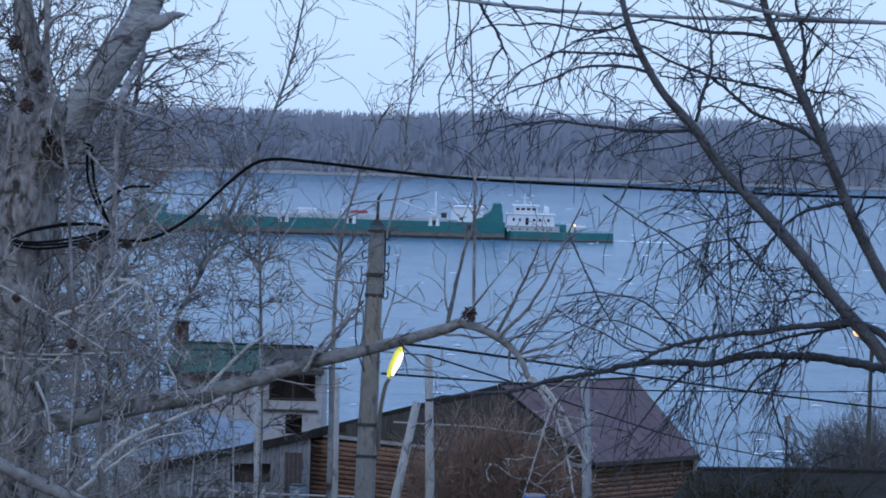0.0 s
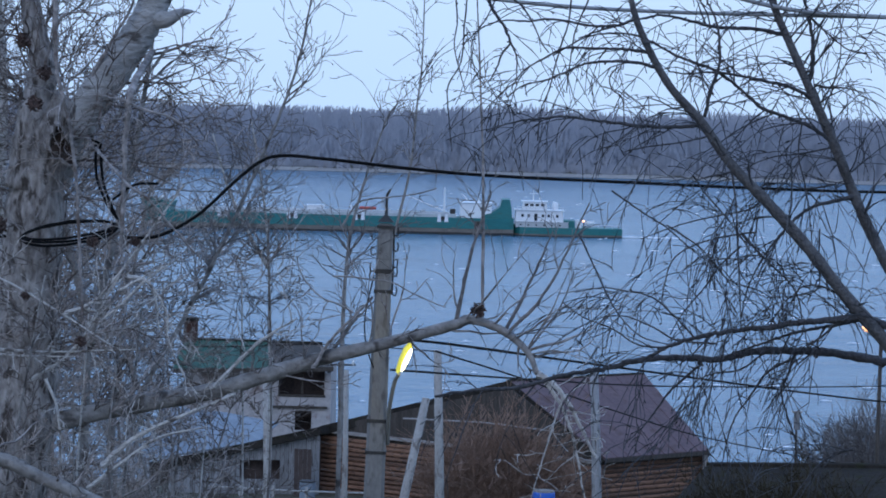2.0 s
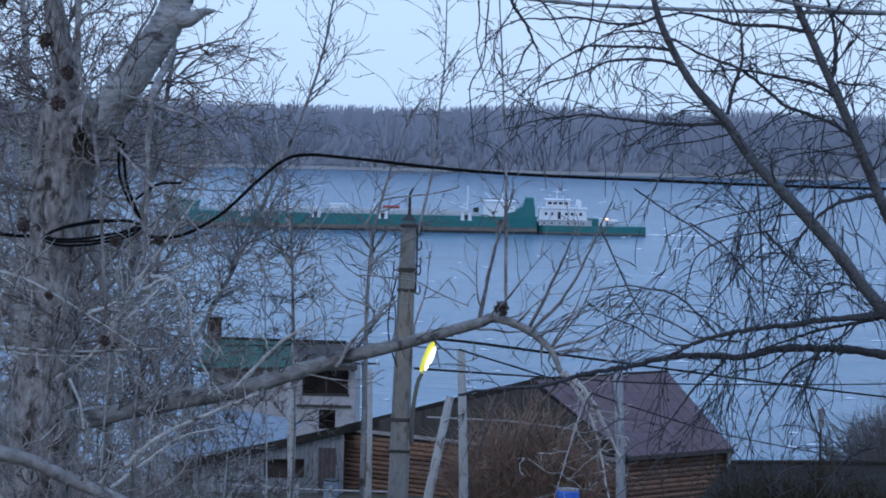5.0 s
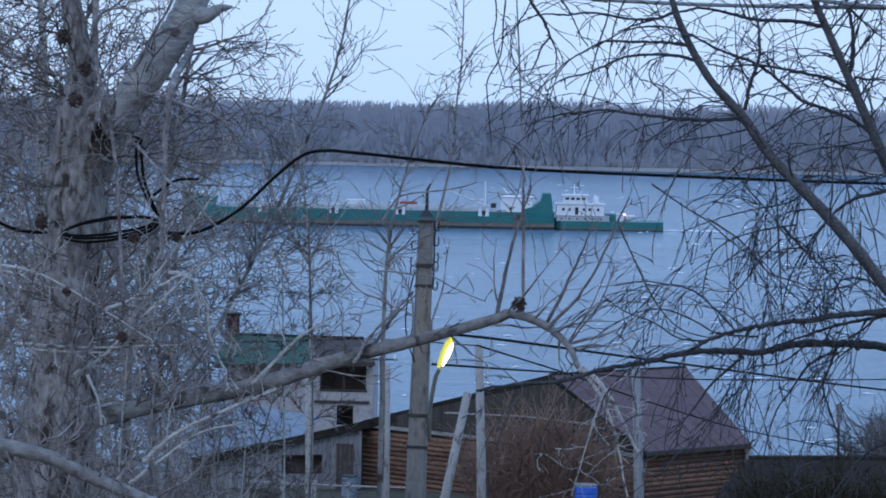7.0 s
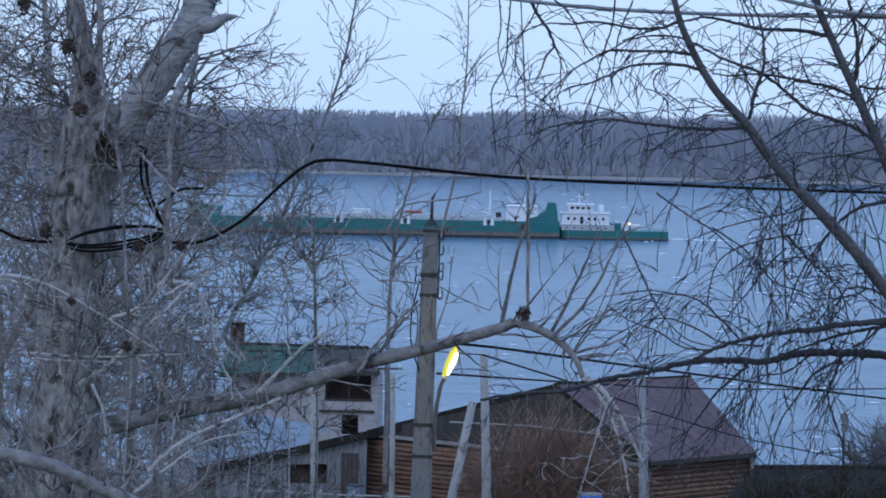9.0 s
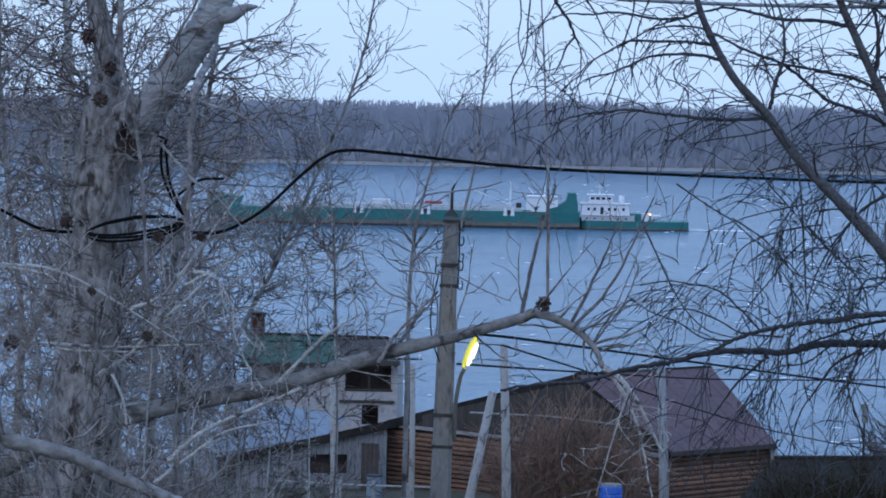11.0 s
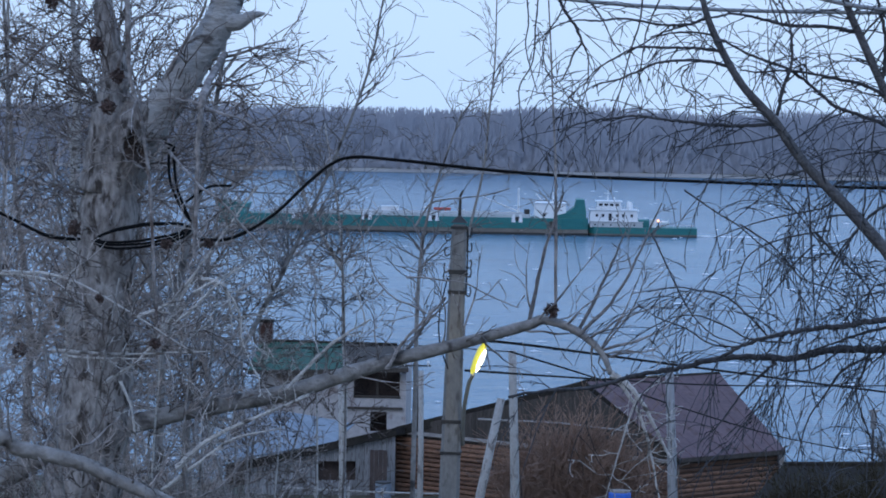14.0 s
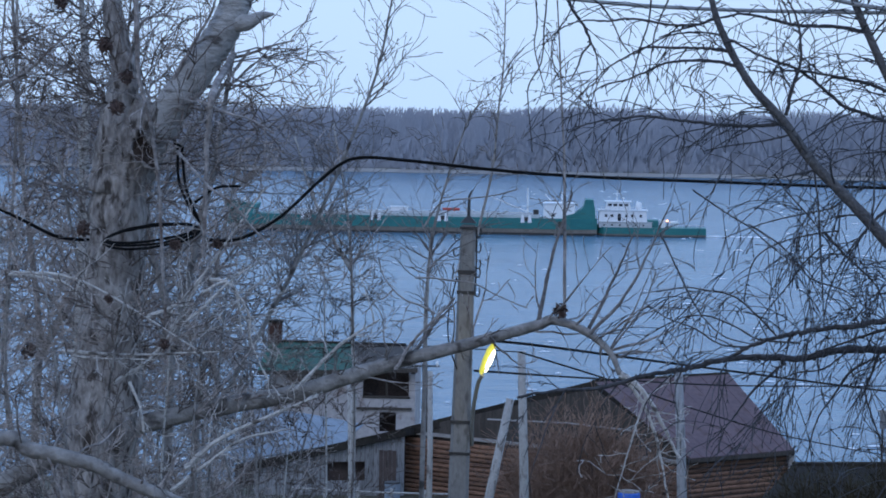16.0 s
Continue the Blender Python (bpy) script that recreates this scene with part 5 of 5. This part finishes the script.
thicket("undergrowth", "tangled grey-brown undergrowth of thin bare stems", -2.9, -1.5, 14.6, 44.2, 71, 17, TWIG_GREY)
thicket("undergrowth", "tall bare stems with dark tangled twigs", -3.1, -2.05, 15.0, 46.6, 74, 6, TWIG_UMBER, 0.03)
thicket("undergrowth", "pale grey undergrowth of thin bare stems", -3.3, -1.45, 16.2, 43.7, 72, 18, TWIG_GREY)
thicket("undergrowth", "grey-brown undergrowth of upright bare stems", -2.5, -1.75, 12.75, 44.1, 73, 9, TWIG_UMBER, 0.03)
thicket("undergrowth", "slender pale stems standing before the poplar trunk", -2.45, -1.5, 12.55, 45.3, 76, 6, TWIG_GREY, 0.02)
thicket("undergrowth", "sparse thin grey stems below the poplar branch", -1.75, -0.75, 16.5, 44.2, 75, 6, TWIG_UMBER, 0.03)


def weeping_tree():
    """The dark tree whose long branches arch over and hang."""
    rng = random.Random(77)
    base = Vector((3.1, 11.2, 36.0))
    t = thing("weeping_birch", tuple(base), "dark bare birch with long arching hanging branches", "tree")
    s = Shape()
    l1, r1 = limb([base, (2.75, 11.1, 41.5), (2.05, 11.05, 43.55), (1.79, 11.00, 43.93), (1.55, 11.00, 44.20), (1.41, 11.00, 44.37), (1.25, 11.00, 44.54), (1.09, 11.00, 44.70), (0.97, 11.00, 44.86), (0.84, 11.00, 45.00), (0.74, 11.00, 45.17), (0.68, 11.00, 45.33), (0.64, 11.00, 45.57)], 0.033, 0.010, s, 10, 7, 0.07, 2)
    part("trunk", s, BARK_MID, t, smooth=True)
    s = Shape()
    l2, r2 = limb([(2.10, 11.20, 43.49), (1.94, 11.35, 44.00), (1.77, 11.40, 44.31), (1.66, 11.40, 44.52), (1.56, 11.40, 44.75), (1.46, 11.40, 44.96), (1.36, 11.40, 45.17), (1.28, 11.40, 45.35), (1.23, 11.40, 45.60)], 0.027, 0.013, s, 10, 7, 0.07, 3)
    part("stem", s, BARK_MID, t, smooth=True)
    tw = Shape()
    made = []

    def branch(pts, r, count):
        k = len(made)
        s = Shape()
        line, rad = limb(pts, r, max(0.0022, r * 0.32), s, 6, 7, 0.13, 100 + k)
        # side knots where old twigs broke off
        for i in range(3, len(line) - 1, 4):
            o = Vector((rng.gauss(0, 1), rng.gauss(0, 0.5), rng.gauss(0, 1))).normalized()
            e = rad[i] + rng.uniform(0.003, 0.008)
            s.tube([line[i], line[i] + o * e, line[i] + o * (e + 0.004)], [rad[i] * 0.6, rad[i] * 0.5 + 0.0006, 0.0008], 4, cap=False)
        made.append(part("branch", s, BARK_DARK, t, smooth=True))
        sprout(tw, rng, line, rad, count, 0.42, 1, 0.08, 1.0, (-0.03, 0, -0.02), 0.22, 3, wander=0.2, stop=0.0022, along=0.8, cap=0.0032, spread=0.8)

    branch([(0.70, 11.00, 45.26), (0.62, 11.00, 45.23), (0.52, 11.00, 45.23), (0.38, 11.00, 45.25), (0.28, 11.00, 45.24), (0.18, 11.00, 45.24), (0.10, 11.00, 45.21), (0.02, 11.00, 45.14)], 0.0065, 5)
    branch([(1.32, 11.40, 45.22), (1.19, 11.34, 45.24), (1.05, 11.29, 45.24), (0.94, 11.23, 45.26), (0.82, 11.17, 45.28), (0.72, 11.11, 45.26), (0.59, 11.06, 45.22), (0.48, 11.00, 45.18)], 0.0085, 10)
    branch([(0.75, 11.00, 45.13), (0.65, 11.00, 45.14), (0.54, 11.00, 45.14), (0.43, 11.00, 45.14), (0.35, 11.00, 45.10), (0.27, 11.00, 45.05), (0.22, 11.00, 44.98)], 0.0068, 5)
    branch([(0.79, 11.00, 45.07), (0.70, 11.00, 45.09), (0.60, 11.00, 45.09), (0.51, 11.00, 45.08), (0.42, 11.00, 45.04), (0.35, 11.00, 45.01), (0.27, 11.00, 44.99), (0.20, 11.00, 44.94)], 0.0068, 5)
    branch([(1.46, 11.40, 44.96), (1.35, 11.35, 45.01), (1.24, 11.30, 45.03), (1.13, 11.25, 45.05), (1.02, 11.20, 45.06), (0.92, 11.15, 45.05), (0.84, 11.10, 45.06)], 0.0085, 9)
    branch([(1.54, 11.40, 44.79), (1.44, 11.37, 44.85), (1.33, 11.33, 44.89), (1.24, 11.30, 44.92), (1.15, 11.27, 44.99), (1.05, 11.23, 45.06), (0.97, 11.20, 45.09), (0.88, 11.17, 45.12), (0.78, 11.13, 45.17), (0.69, 11.10, 45.20), (0.59, 11.07, 45.20), (0.50, 11.03, 45.18), (0.38, 11.00, 45.11)], 0.0085, 11)
    branch([(0.98, 11.00, 44.88), (1.00, 11.00, 44.98), (1.03, 11.00, 45.08), (1.03, 11.00, 45.19), (1.01, 11.00, 45.27), (0.98, 11.00, 45.33), (0.96, 11.00, 45.39)], 0.0085, 9)
    branch([(0.97, 11.00, 44.85), (0.86, 11.00, 44.84), (0.76, 11.00, 44.84), (0.63, 11.00, 44.85), (0.53, 11.00, 44.86), (0.43, 11.00, 44.87), (0.34, 11.00, 44.86), (0.26, 11.00, 44.85), (0.19, 11.00, 44.83), (0.13, 11.00, 44.80)], 0.0078, 8)
    branch([(1.43, 11.40, 45.01), (1.45, 11.40, 45.12), (1.44, 11.40, 45.23), (1.41, 11.40, 45.35), (1.40, 11.40, 45.43)], 0.012, 9)
    branch([(1.46, 11.40, 45.02), (1.51, 11.40, 45.01), (1.59, 11.40, 45.01), (1.67, 11.40, 44.99)], 0.006, 8)
    branch([(1.44, 11.50, 45.30), (1.52, 11.50, 45.23), (1.60, 11.50, 45.17), (1.67, 11.50, 45.15)], 0.005, 8)
    branch([(1.01, 11.00, 44.81), (0.89, 11.00, 44.78), (0.76, 11.00, 44.76), (0.67, 11.00, 44.74)], 0.004, 4)
    branch([(1.66, 11.40, 44.58), (1.55, 11.35, 44.55), (1.46, 11.30, 44.53), (1.37, 11.25, 44.47), (1.31, 11.20, 44.40), (1.26, 11.15, 44.33), (1.22, 11.10, 44.25)], 0.009, 9)
    branch([(1.09, 11.00, 44.69), (1.11, 11.00, 44.58), (1.12, 11.00, 44.48), (1.13, 11.00, 44.35)], 0.0045, 7)
    branch([(0.95, 11.10, 44.65), (1.00, 11.10, 44.58), (1.11, 11.10, 44.46), (1.21, 11.10, 44.32)], 0.0035, 6)
    branch([(0.63, 11.10, 44.58), (0.75, 11.10, 44.50), (0.85, 11.10, 44.44), (0.96, 11.10, 44.35), (1.06, 11.10, 44.28)], 0.0035, 4)
    branch([(1.23, 11.10, 44.56), (1.18, 11.10, 44.52), (1.05, 11.10, 44.49), (0.90, 11.10, 44.45), (0.75, 11.10, 44.39)], 0.0045, 7)
    branch([(1.55, 11.40, 44.77), (1.42, 11.40, 44.74), (1.29, 11.40, 44.72), (1.18, 11.40, 44.67)], 0.004, 8)
    branch([(1.40, 11.30, 44.86), (1.39, 11.30, 44.74), (1.42, 11.30, 44.62), (1.44, 11.30, 44.51), (1.46, 11.30, 44.36)], 0.004, 8)
    branch([(1.54, 11.30, 44.62), (1.42, 11.30, 44.60), (1.33, 11.30, 44.62), (1.25, 11.30, 44.61)], 0.004, 8)
    branch([(1.84, 11.00, 43.92), (1.75, 11.00, 44.06), (1.65, 11.00, 44.10), (1.55, 11.00, 44.10), (1.45, 11.00, 44.09), (1.35, 11.00, 44.08), (1.27, 11.00, 44.06), (1.16, 11.00, 44.05), (1.05, 11.00, 44.03), (0.97, 11.00, 44.01), (0.88, 11.00, 43.98), (0.82, 11.00, 43.95), (0.75, 11.00, 43.91)], 0.0165, 12)
    branch([(1.79, 11.20, 43.91), (1.66, 11.20, 43.93), (1.50, 11.20, 43.95), (1.39, 11.20, 43.95), (1.31, 11.20, 43.95), (1.20, 11.20, 43.94), (1.09, 11.20, 43.91), (0.98, 11.20, 43.91), (0.89, 11.20, 43.91), (0.77, 11.20, 43.90), (0.67, 11.20, 43.87), (0.58, 11.20, 43.85), (0.47, 11.20, 43.83), (0.37, 11.20, 43.80), (0.25, 11.20, 43.77), (0.10, 11.20, 43.76), (-0.05, 11.20, 43.73)], 0.0185, 12)
    branch([(1.65, 11.05, 44.10), (1.56, 11.05, 44.08), (1.47, 11.05, 44.06), (1.38, 11.05, 44.04), (1.29, 11.05, 44.01), (1.21, 11.05, 43.98), (1.13, 11.05, 43.95), (1.08, 11.05, 43.93)], 0.0085, 9)
    branch([(1.33, 11.00, 44.48), (1.31, 11.00, 44.45), (1.25, 11.00, 44.37), (1.21, 11.00, 44.30), (1.17, 11.00, 44.21), (1.15, 11.00, 44.10), (1.15, 11.00, 44.05)], 0.005, 7)
    branch([(1.15, 11.10, 44.42), (1.20, 11.10, 44.37), (1.26, 11.10, 44.31), (1.33, 11.10, 44.25), (1.38, 11.10, 44.18), (1.40, 11.10, 44.10), (1.43, 11.10, 43.97)], 0.005, 8)
    branch([(1.12, 11.00, 44.48), (1.13, 11.00, 44.34), (1.14, 11.00, 44.21), (1.15, 11.00, 44.06)], 0.0045, 7)
    branch([(1.14, 11.00, 44.38), (1.06, 11.00, 44.30), (1.00, 11.00, 44.21), (0.92, 11.00, 44.11), (0.87, 11.00, 44.02)], 0.004, 7)
    branch([(1.02, 11.20, 43.89), (0.96, 11.20, 43.84), (0.89, 11.20, 43.77), (0.84, 11.20, 43.70), (0.79, 11.20, 43.63), (0.72, 11.20, 43.56)], 0.0065, 7)
    branch([(1.39, 11.20, 43.94), (1.36, 11.20, 43.84), (1.34, 11.20, 43.78), (1.37, 11.20, 43.68), (1.40, 11.20, 43.60), (1.42, 11.20, 43.48)], 0.0065, 8)
    branch([(1.38, 11.20, 43.92), (1.28, 11.20, 43.86), (1.22, 11.20, 43.77), (1.16, 11.20, 43.68), (1.13, 11.20, 43.59), (1.11, 11.20, 43.48)], 0.0055, 7)
    branch([(1.41, 11.00, 43.99), (1.47, 11.00, 44.03), (1.55, 11.00, 44.11), (1.64, 11.00, 44.17)], 0.006, 7)
    branch([(0.88, 11.00, 43.98), (0.83, 11.00, 43.97), (0.74, 11.00, 43.98), (0.64, 11.00, 44.04), (0.53, 11.00, 44.08), (0.44, 11.00, 44.14)], 0.004, 4)
    branch([(0.50, 11.00, 44.41), (0.56, 11.00, 44.29), (0.61, 11.00, 44.19), (0.67, 11.00, 44.09), (0.76, 11.00, 44.01), (0.87, 11.00, 43.98)], 0.0035, 4)
    branch([(0.97, 11.00, 44.01), (0.87, 11.00, 44.11), (0.79, 11.00, 44.17), (0.69, 11.00, 44.19), (0.60, 11.00, 44.20), (0.49, 11.00, 44.18)], 0.004, 4)
    branch([(1.06, 11.00, 43.99), (0.90, 11.00, 44.00), (0.80, 11.00, 44.05), (0.69, 11.00, 44.09), (0.59, 11.00, 44.08), (0.49, 11.00, 44.03)], 0.004, 4)
    branch([(1.64, 11.20, 43.56), (1.57, 11.20, 43.54), (1.51, 11.20, 43.50), (1.46, 11.20, 43.44), (1.40, 11.20, 43.35), (1.37, 11.20, 43.27)], 0.0065, 8)
    branch([(1.21, 11.10, 44.43), (1.09, 11.10, 44.41), (0.96, 11.10, 44.37), (0.88, 11.10, 44.31), (0.85, 11.10, 44.21), (0.84, 11.10, 44.13)], 0.0035, 6)
    branch([(0.85, 11.10, 44.45), (0.99, 11.10, 44.36), (1.10, 11.10, 44.24), (1.22, 11.10, 44.20), (1.29, 11.10, 44.16)], 0.0035, 6)
    branch([(1.46, 11.10, 44.45), (1.46, 11.10, 44.32), (1.46, 11.10, 44.21), (1.37, 11.10, 44.18), (1.26, 11.10, 44.17)], 0.004, 7)
    branch([(1.54, 11.00, 44.20), (1.44, 11.00, 44.23), (1.37, 11.00, 44.21), (1.35, 11.00, 44.11)], 0.0045, 7)
    branch([(1.28, 11.20, 43.95), (1.17, 11.20, 43.87), (1.06, 11.20, 43.85), (0.98, 11.20, 43.80), (0.95, 11.20, 43.70)], 0.004, 7)
    branch([(1.06, 11.20, 43.91), (1.06, 11.20, 43.80), (1.03, 11.20, 43.69), (1.00, 11.20, 43.62)], 0.0035, 6)
    branch([(0.11, 11.60, 45.38), (0.13, 11.60, 45.33), (0.15, 11.60, 45.29), (0.20, 11.60, 45.22), (0.22, 11.60, 45.16), (0.19, 11.60, 45.12), (0.17, 11.60, 45.06), (0.14, 11.60, 45.00)], 0.008, 4)
    branch([(0.22, 11.60, 45.17), (0.25, 11.60, 45.10), (0.25, 11.60, 44.99)], 0.004, 2)
    branch([(0.04, 11.50, 45.36), (0.03, 11.50, 45.23), (0.02, 11.50, 45.08), (-0.03, 11.50, 44.98), (-0.03, 11.50, 44.90), (-0.02, 11.50, 44.81), (-0.01, 11.50, 44.71)], 0.0035, 3)
    branch([(-0.01, 11.50, 45.36), (-0.00, 11.50, 45.24), (-0.01, 11.50, 45.15), (0.01, 11.50, 45.06), (0.04, 11.50, 44.96)], 0.003, 2)
    branch([(0.21, 11.20, 45.34), (0.26, 11.20, 45.30), (0.30, 11.20, 45.24), (0.34, 11.20, 45.16), (0.37, 11.20, 45.12)], 0.004, 2)
    branch([(0.45, 11.10, 45.35), (0.44, 11.10, 45.24), (0.41, 11.10, 45.14), (0.39, 11.10, 45.06), (0.37, 11.10, 44.97), (0.34, 11.10, 44.89), (0.33, 11.10, 44.77)], 0.0038, 2)
    branch([(0.52, 11.10, 45.34), (0.47, 11.10, 45.21), (0.45, 11.10, 45.08), (0.44, 11.10, 44.97)], 0.0035, 2)
    branch([(0.64, 11.10, 45.07), (0.61, 11.10, 45.03), (0.62, 11.10, 44.98), (0.66, 11.10, 44.95), (0.67, 11.10, 44.87), (0.67, 11.10, 44.79)], 0.0035, 4)
    branch([(0.16, 11.50, 45.35), (0.12, 11.50, 45.26), (0.08, 11.50, 45.20), (0.06, 11.50, 45.13), (0.08, 11.50, 45.04), (0.12, 11.50, 44.98)], 0.0035, 2)
    branch([(0.29, 11.10, 45.06), (0.25, 11.10, 45.01), (0.22, 11.10, 44.92), (0.19, 11.10, 44.85)], 0.003, 2)
    sprout(tw, rng, l1, r1, 24, 0.5, 1, 0.45, 1.0, (-0.1, 0, 0.2), 0.2, 3, wander=0.2, stop=0.0022, cap=0.0035, spread=0.8)
    sprout(tw, rng, l2, r2, 56, 0.5, 1, 0.35, 1.0, (0.05, 0, 0.2), 0.2, 3, wander=0.2, stop=0.0022, cap=0.0035, spread=0.8)
    part("crown", tw, TWIG_DARK, t, "long dark hanging twigs")["kind"] = "stuff"


weeping_tree()


def shrub(name, label, x0, x1, y, z0, z1, mat, seed, stems, stop=0.012, depth=1.5):
    rng = random.Random(seed)
    t = thing(name, ((x0 + x1) / 2, y, z0), label, "shrub")
    s = Shape()
    for k in range(stems):
        u = rng.random()
        x = x0 + (x1 - x0) * u
        top = z0 + (z1 - z0) * (0.55 + 0.45 * math.sin(math.pi * min(1, max(0, u * 0.9 + 0.05)))) * rng.uniform(0.6, 1.0)
        q = Shape() if k < 24 else s
        grow(q, rng, (x, y + rng.uniform(-depth, depth) * 0.5, z0), (rng.gauss(0, 0.2), rng.gauss(0, 0.15), 1), top - z0, stop * 1.9, 2, 0.0, 0.22, 5, 7, 4, 0.6, 0.5, stop)
        if k < 24:
            part("stem", q, mat, t)
    part("crown", s, mat, t)["kind"] = "stuff"


a, b = Vector((-0.24, 93.00, 30.84)), Vector((3.87, 93.00, 33.16))
shrub("dry_shrub", "dense brown leafless shrub before the log wall", a.x, b.x, 93, 29.9, b.z + 0.75, DRY, 61, 330)
a, b = Vector((15.0, 108.00, 29.36)), Vector((19.4, 108.00, 33.2))
shrub("bare_shrub", "tall bare bush beside the low shed", a.x, b.x, 108, 29.2, b.z, TWIG_SHOOT, 62, 130)

a, b = Vector((6.83, 82.00, 32.67)), Vector((12.86, 82.00, 33.82))
shrub("low_hedge", "dark tangled low bushes before the felt-roofed shed", a.x, b.x, 82, 30.6, b.z, MOSS, 63, 220, 0.011, 1.2)
a, b = Vector((14.4, 112.00, 28.25)), Vector((19.6, 112.00, 32.0))
shrub("bare_shrub", "grey bare bush on the slope by the river", a.x, b.x, 112, 28.5, b.z, TWIG_SHOOT, 64, 130)

# ---- telephone cable with its coil ----
cq = curve([(-1.50, 12.72, 44.25), (-1.34, 12.72, 44.26), (-1.16, 12.72, 44.36), (-0.99, 12.72, 44.52), (-0.88, 12.72, 44.61), (-0.78, 12.72, 44.64), (-0.58, 12.72, 44.63), (0.04, 13.00, 44.57), (0.88, 13.80, 44.52), (2.10, 15.00, 44.46), (3.74, 16.50, 44.42)], 10)
cable = solid("thick_cable", Shape().tube(cq, [0.008] * len(cq), 8), RUBBER, "thick black cable hanging from the poplar trunk", "cable", smooth=True)
lq = curve([(-3.30, 12.60, 44.75), (-2.75, 12.80, 44.50), (-2.40, 12.90, 44.33), (-2.23, 12.90, 44.25), (-2.12, 12.92, 44.23), (-2.00, 12.98, 44.23)], 8)
solid("thick_cable", Shape().tube(lq, [0.008] * len(lq), 8), RUBBER, "black cable sagging to the far side of the poplar trunk", "cable", smooth=True)
coil = Shape()
rc = random.Random(8)
cc = Vector((-1.73, 12.72, 44.27))
for k in range(3):
    pts = []
    for i in range(25):
        a = 2 * math.pi * i / 24
        pts.append(cc + Vector((math.cos(a) * (0.217 - 0.007 * k), -0.10 + 0.07 * math.sin(a), math.sin(a) * (0.049 - 0.009 * k) + 0.028 * math.cos(a) + 0.006 * k + rc.uniform(-0.002, 0.002))))
    coil.tube(pts, [0.0062] * 25, 6, cap=False)
for q in ([(-1.63, 12.72, 44.67), (-1.62, 12.72, 44.51), (-1.55, 12.72, 44.36), (-1.52, 12.72, 44.33)], [(-1.61, 12.72, 44.67), (-1.59, 12.72, 44.49), (-1.53, 12.72, 44.34)], [(-1.55, 12.72, 44.42), (-1.45, 12.72, 44.49), (-1.34, 12.72, 44.50)]):
    l = curve(q, 6)
    coil.tube(l, [0.0065] * len(l), 6)
coil.tube([(-1.68, 12.93, 44.70), (-1.64, 12.72, 44.69), (-1.60, 12.71, 44.67)], [0.007, 0.007, 0.006], 6)
solid("cable_coil", coil, RUBBER, "coil of spare black cable tied to the trunk", "cable", smooth=True)
q = curve([(2.11, 11.40, 45.30), (1.58, 11.40, 45.30), (0.85, 11.40, 45.30), (0.32, 11.40, 45.32), (-0.18, 11.40, 45.37)], 8)
solid("near_wire", Shape().tube(q, [0.008] * len(q), 6), WIREGREY, "grey overhead wire passing the dark birch", "wire", smooth=True)
q = curve([(1.74, 11.38, 45.30), (1.46, 11.38, 45.31), (1.24, 11.38, 45.34), (0.96, 11.38, 45.41)], 8)
solid("near_wire", Shape().tube(q, [0.009] * len(q), 6), WIREGREY, "grey overhead wire passing the dark birch", "wire", smooth=True)
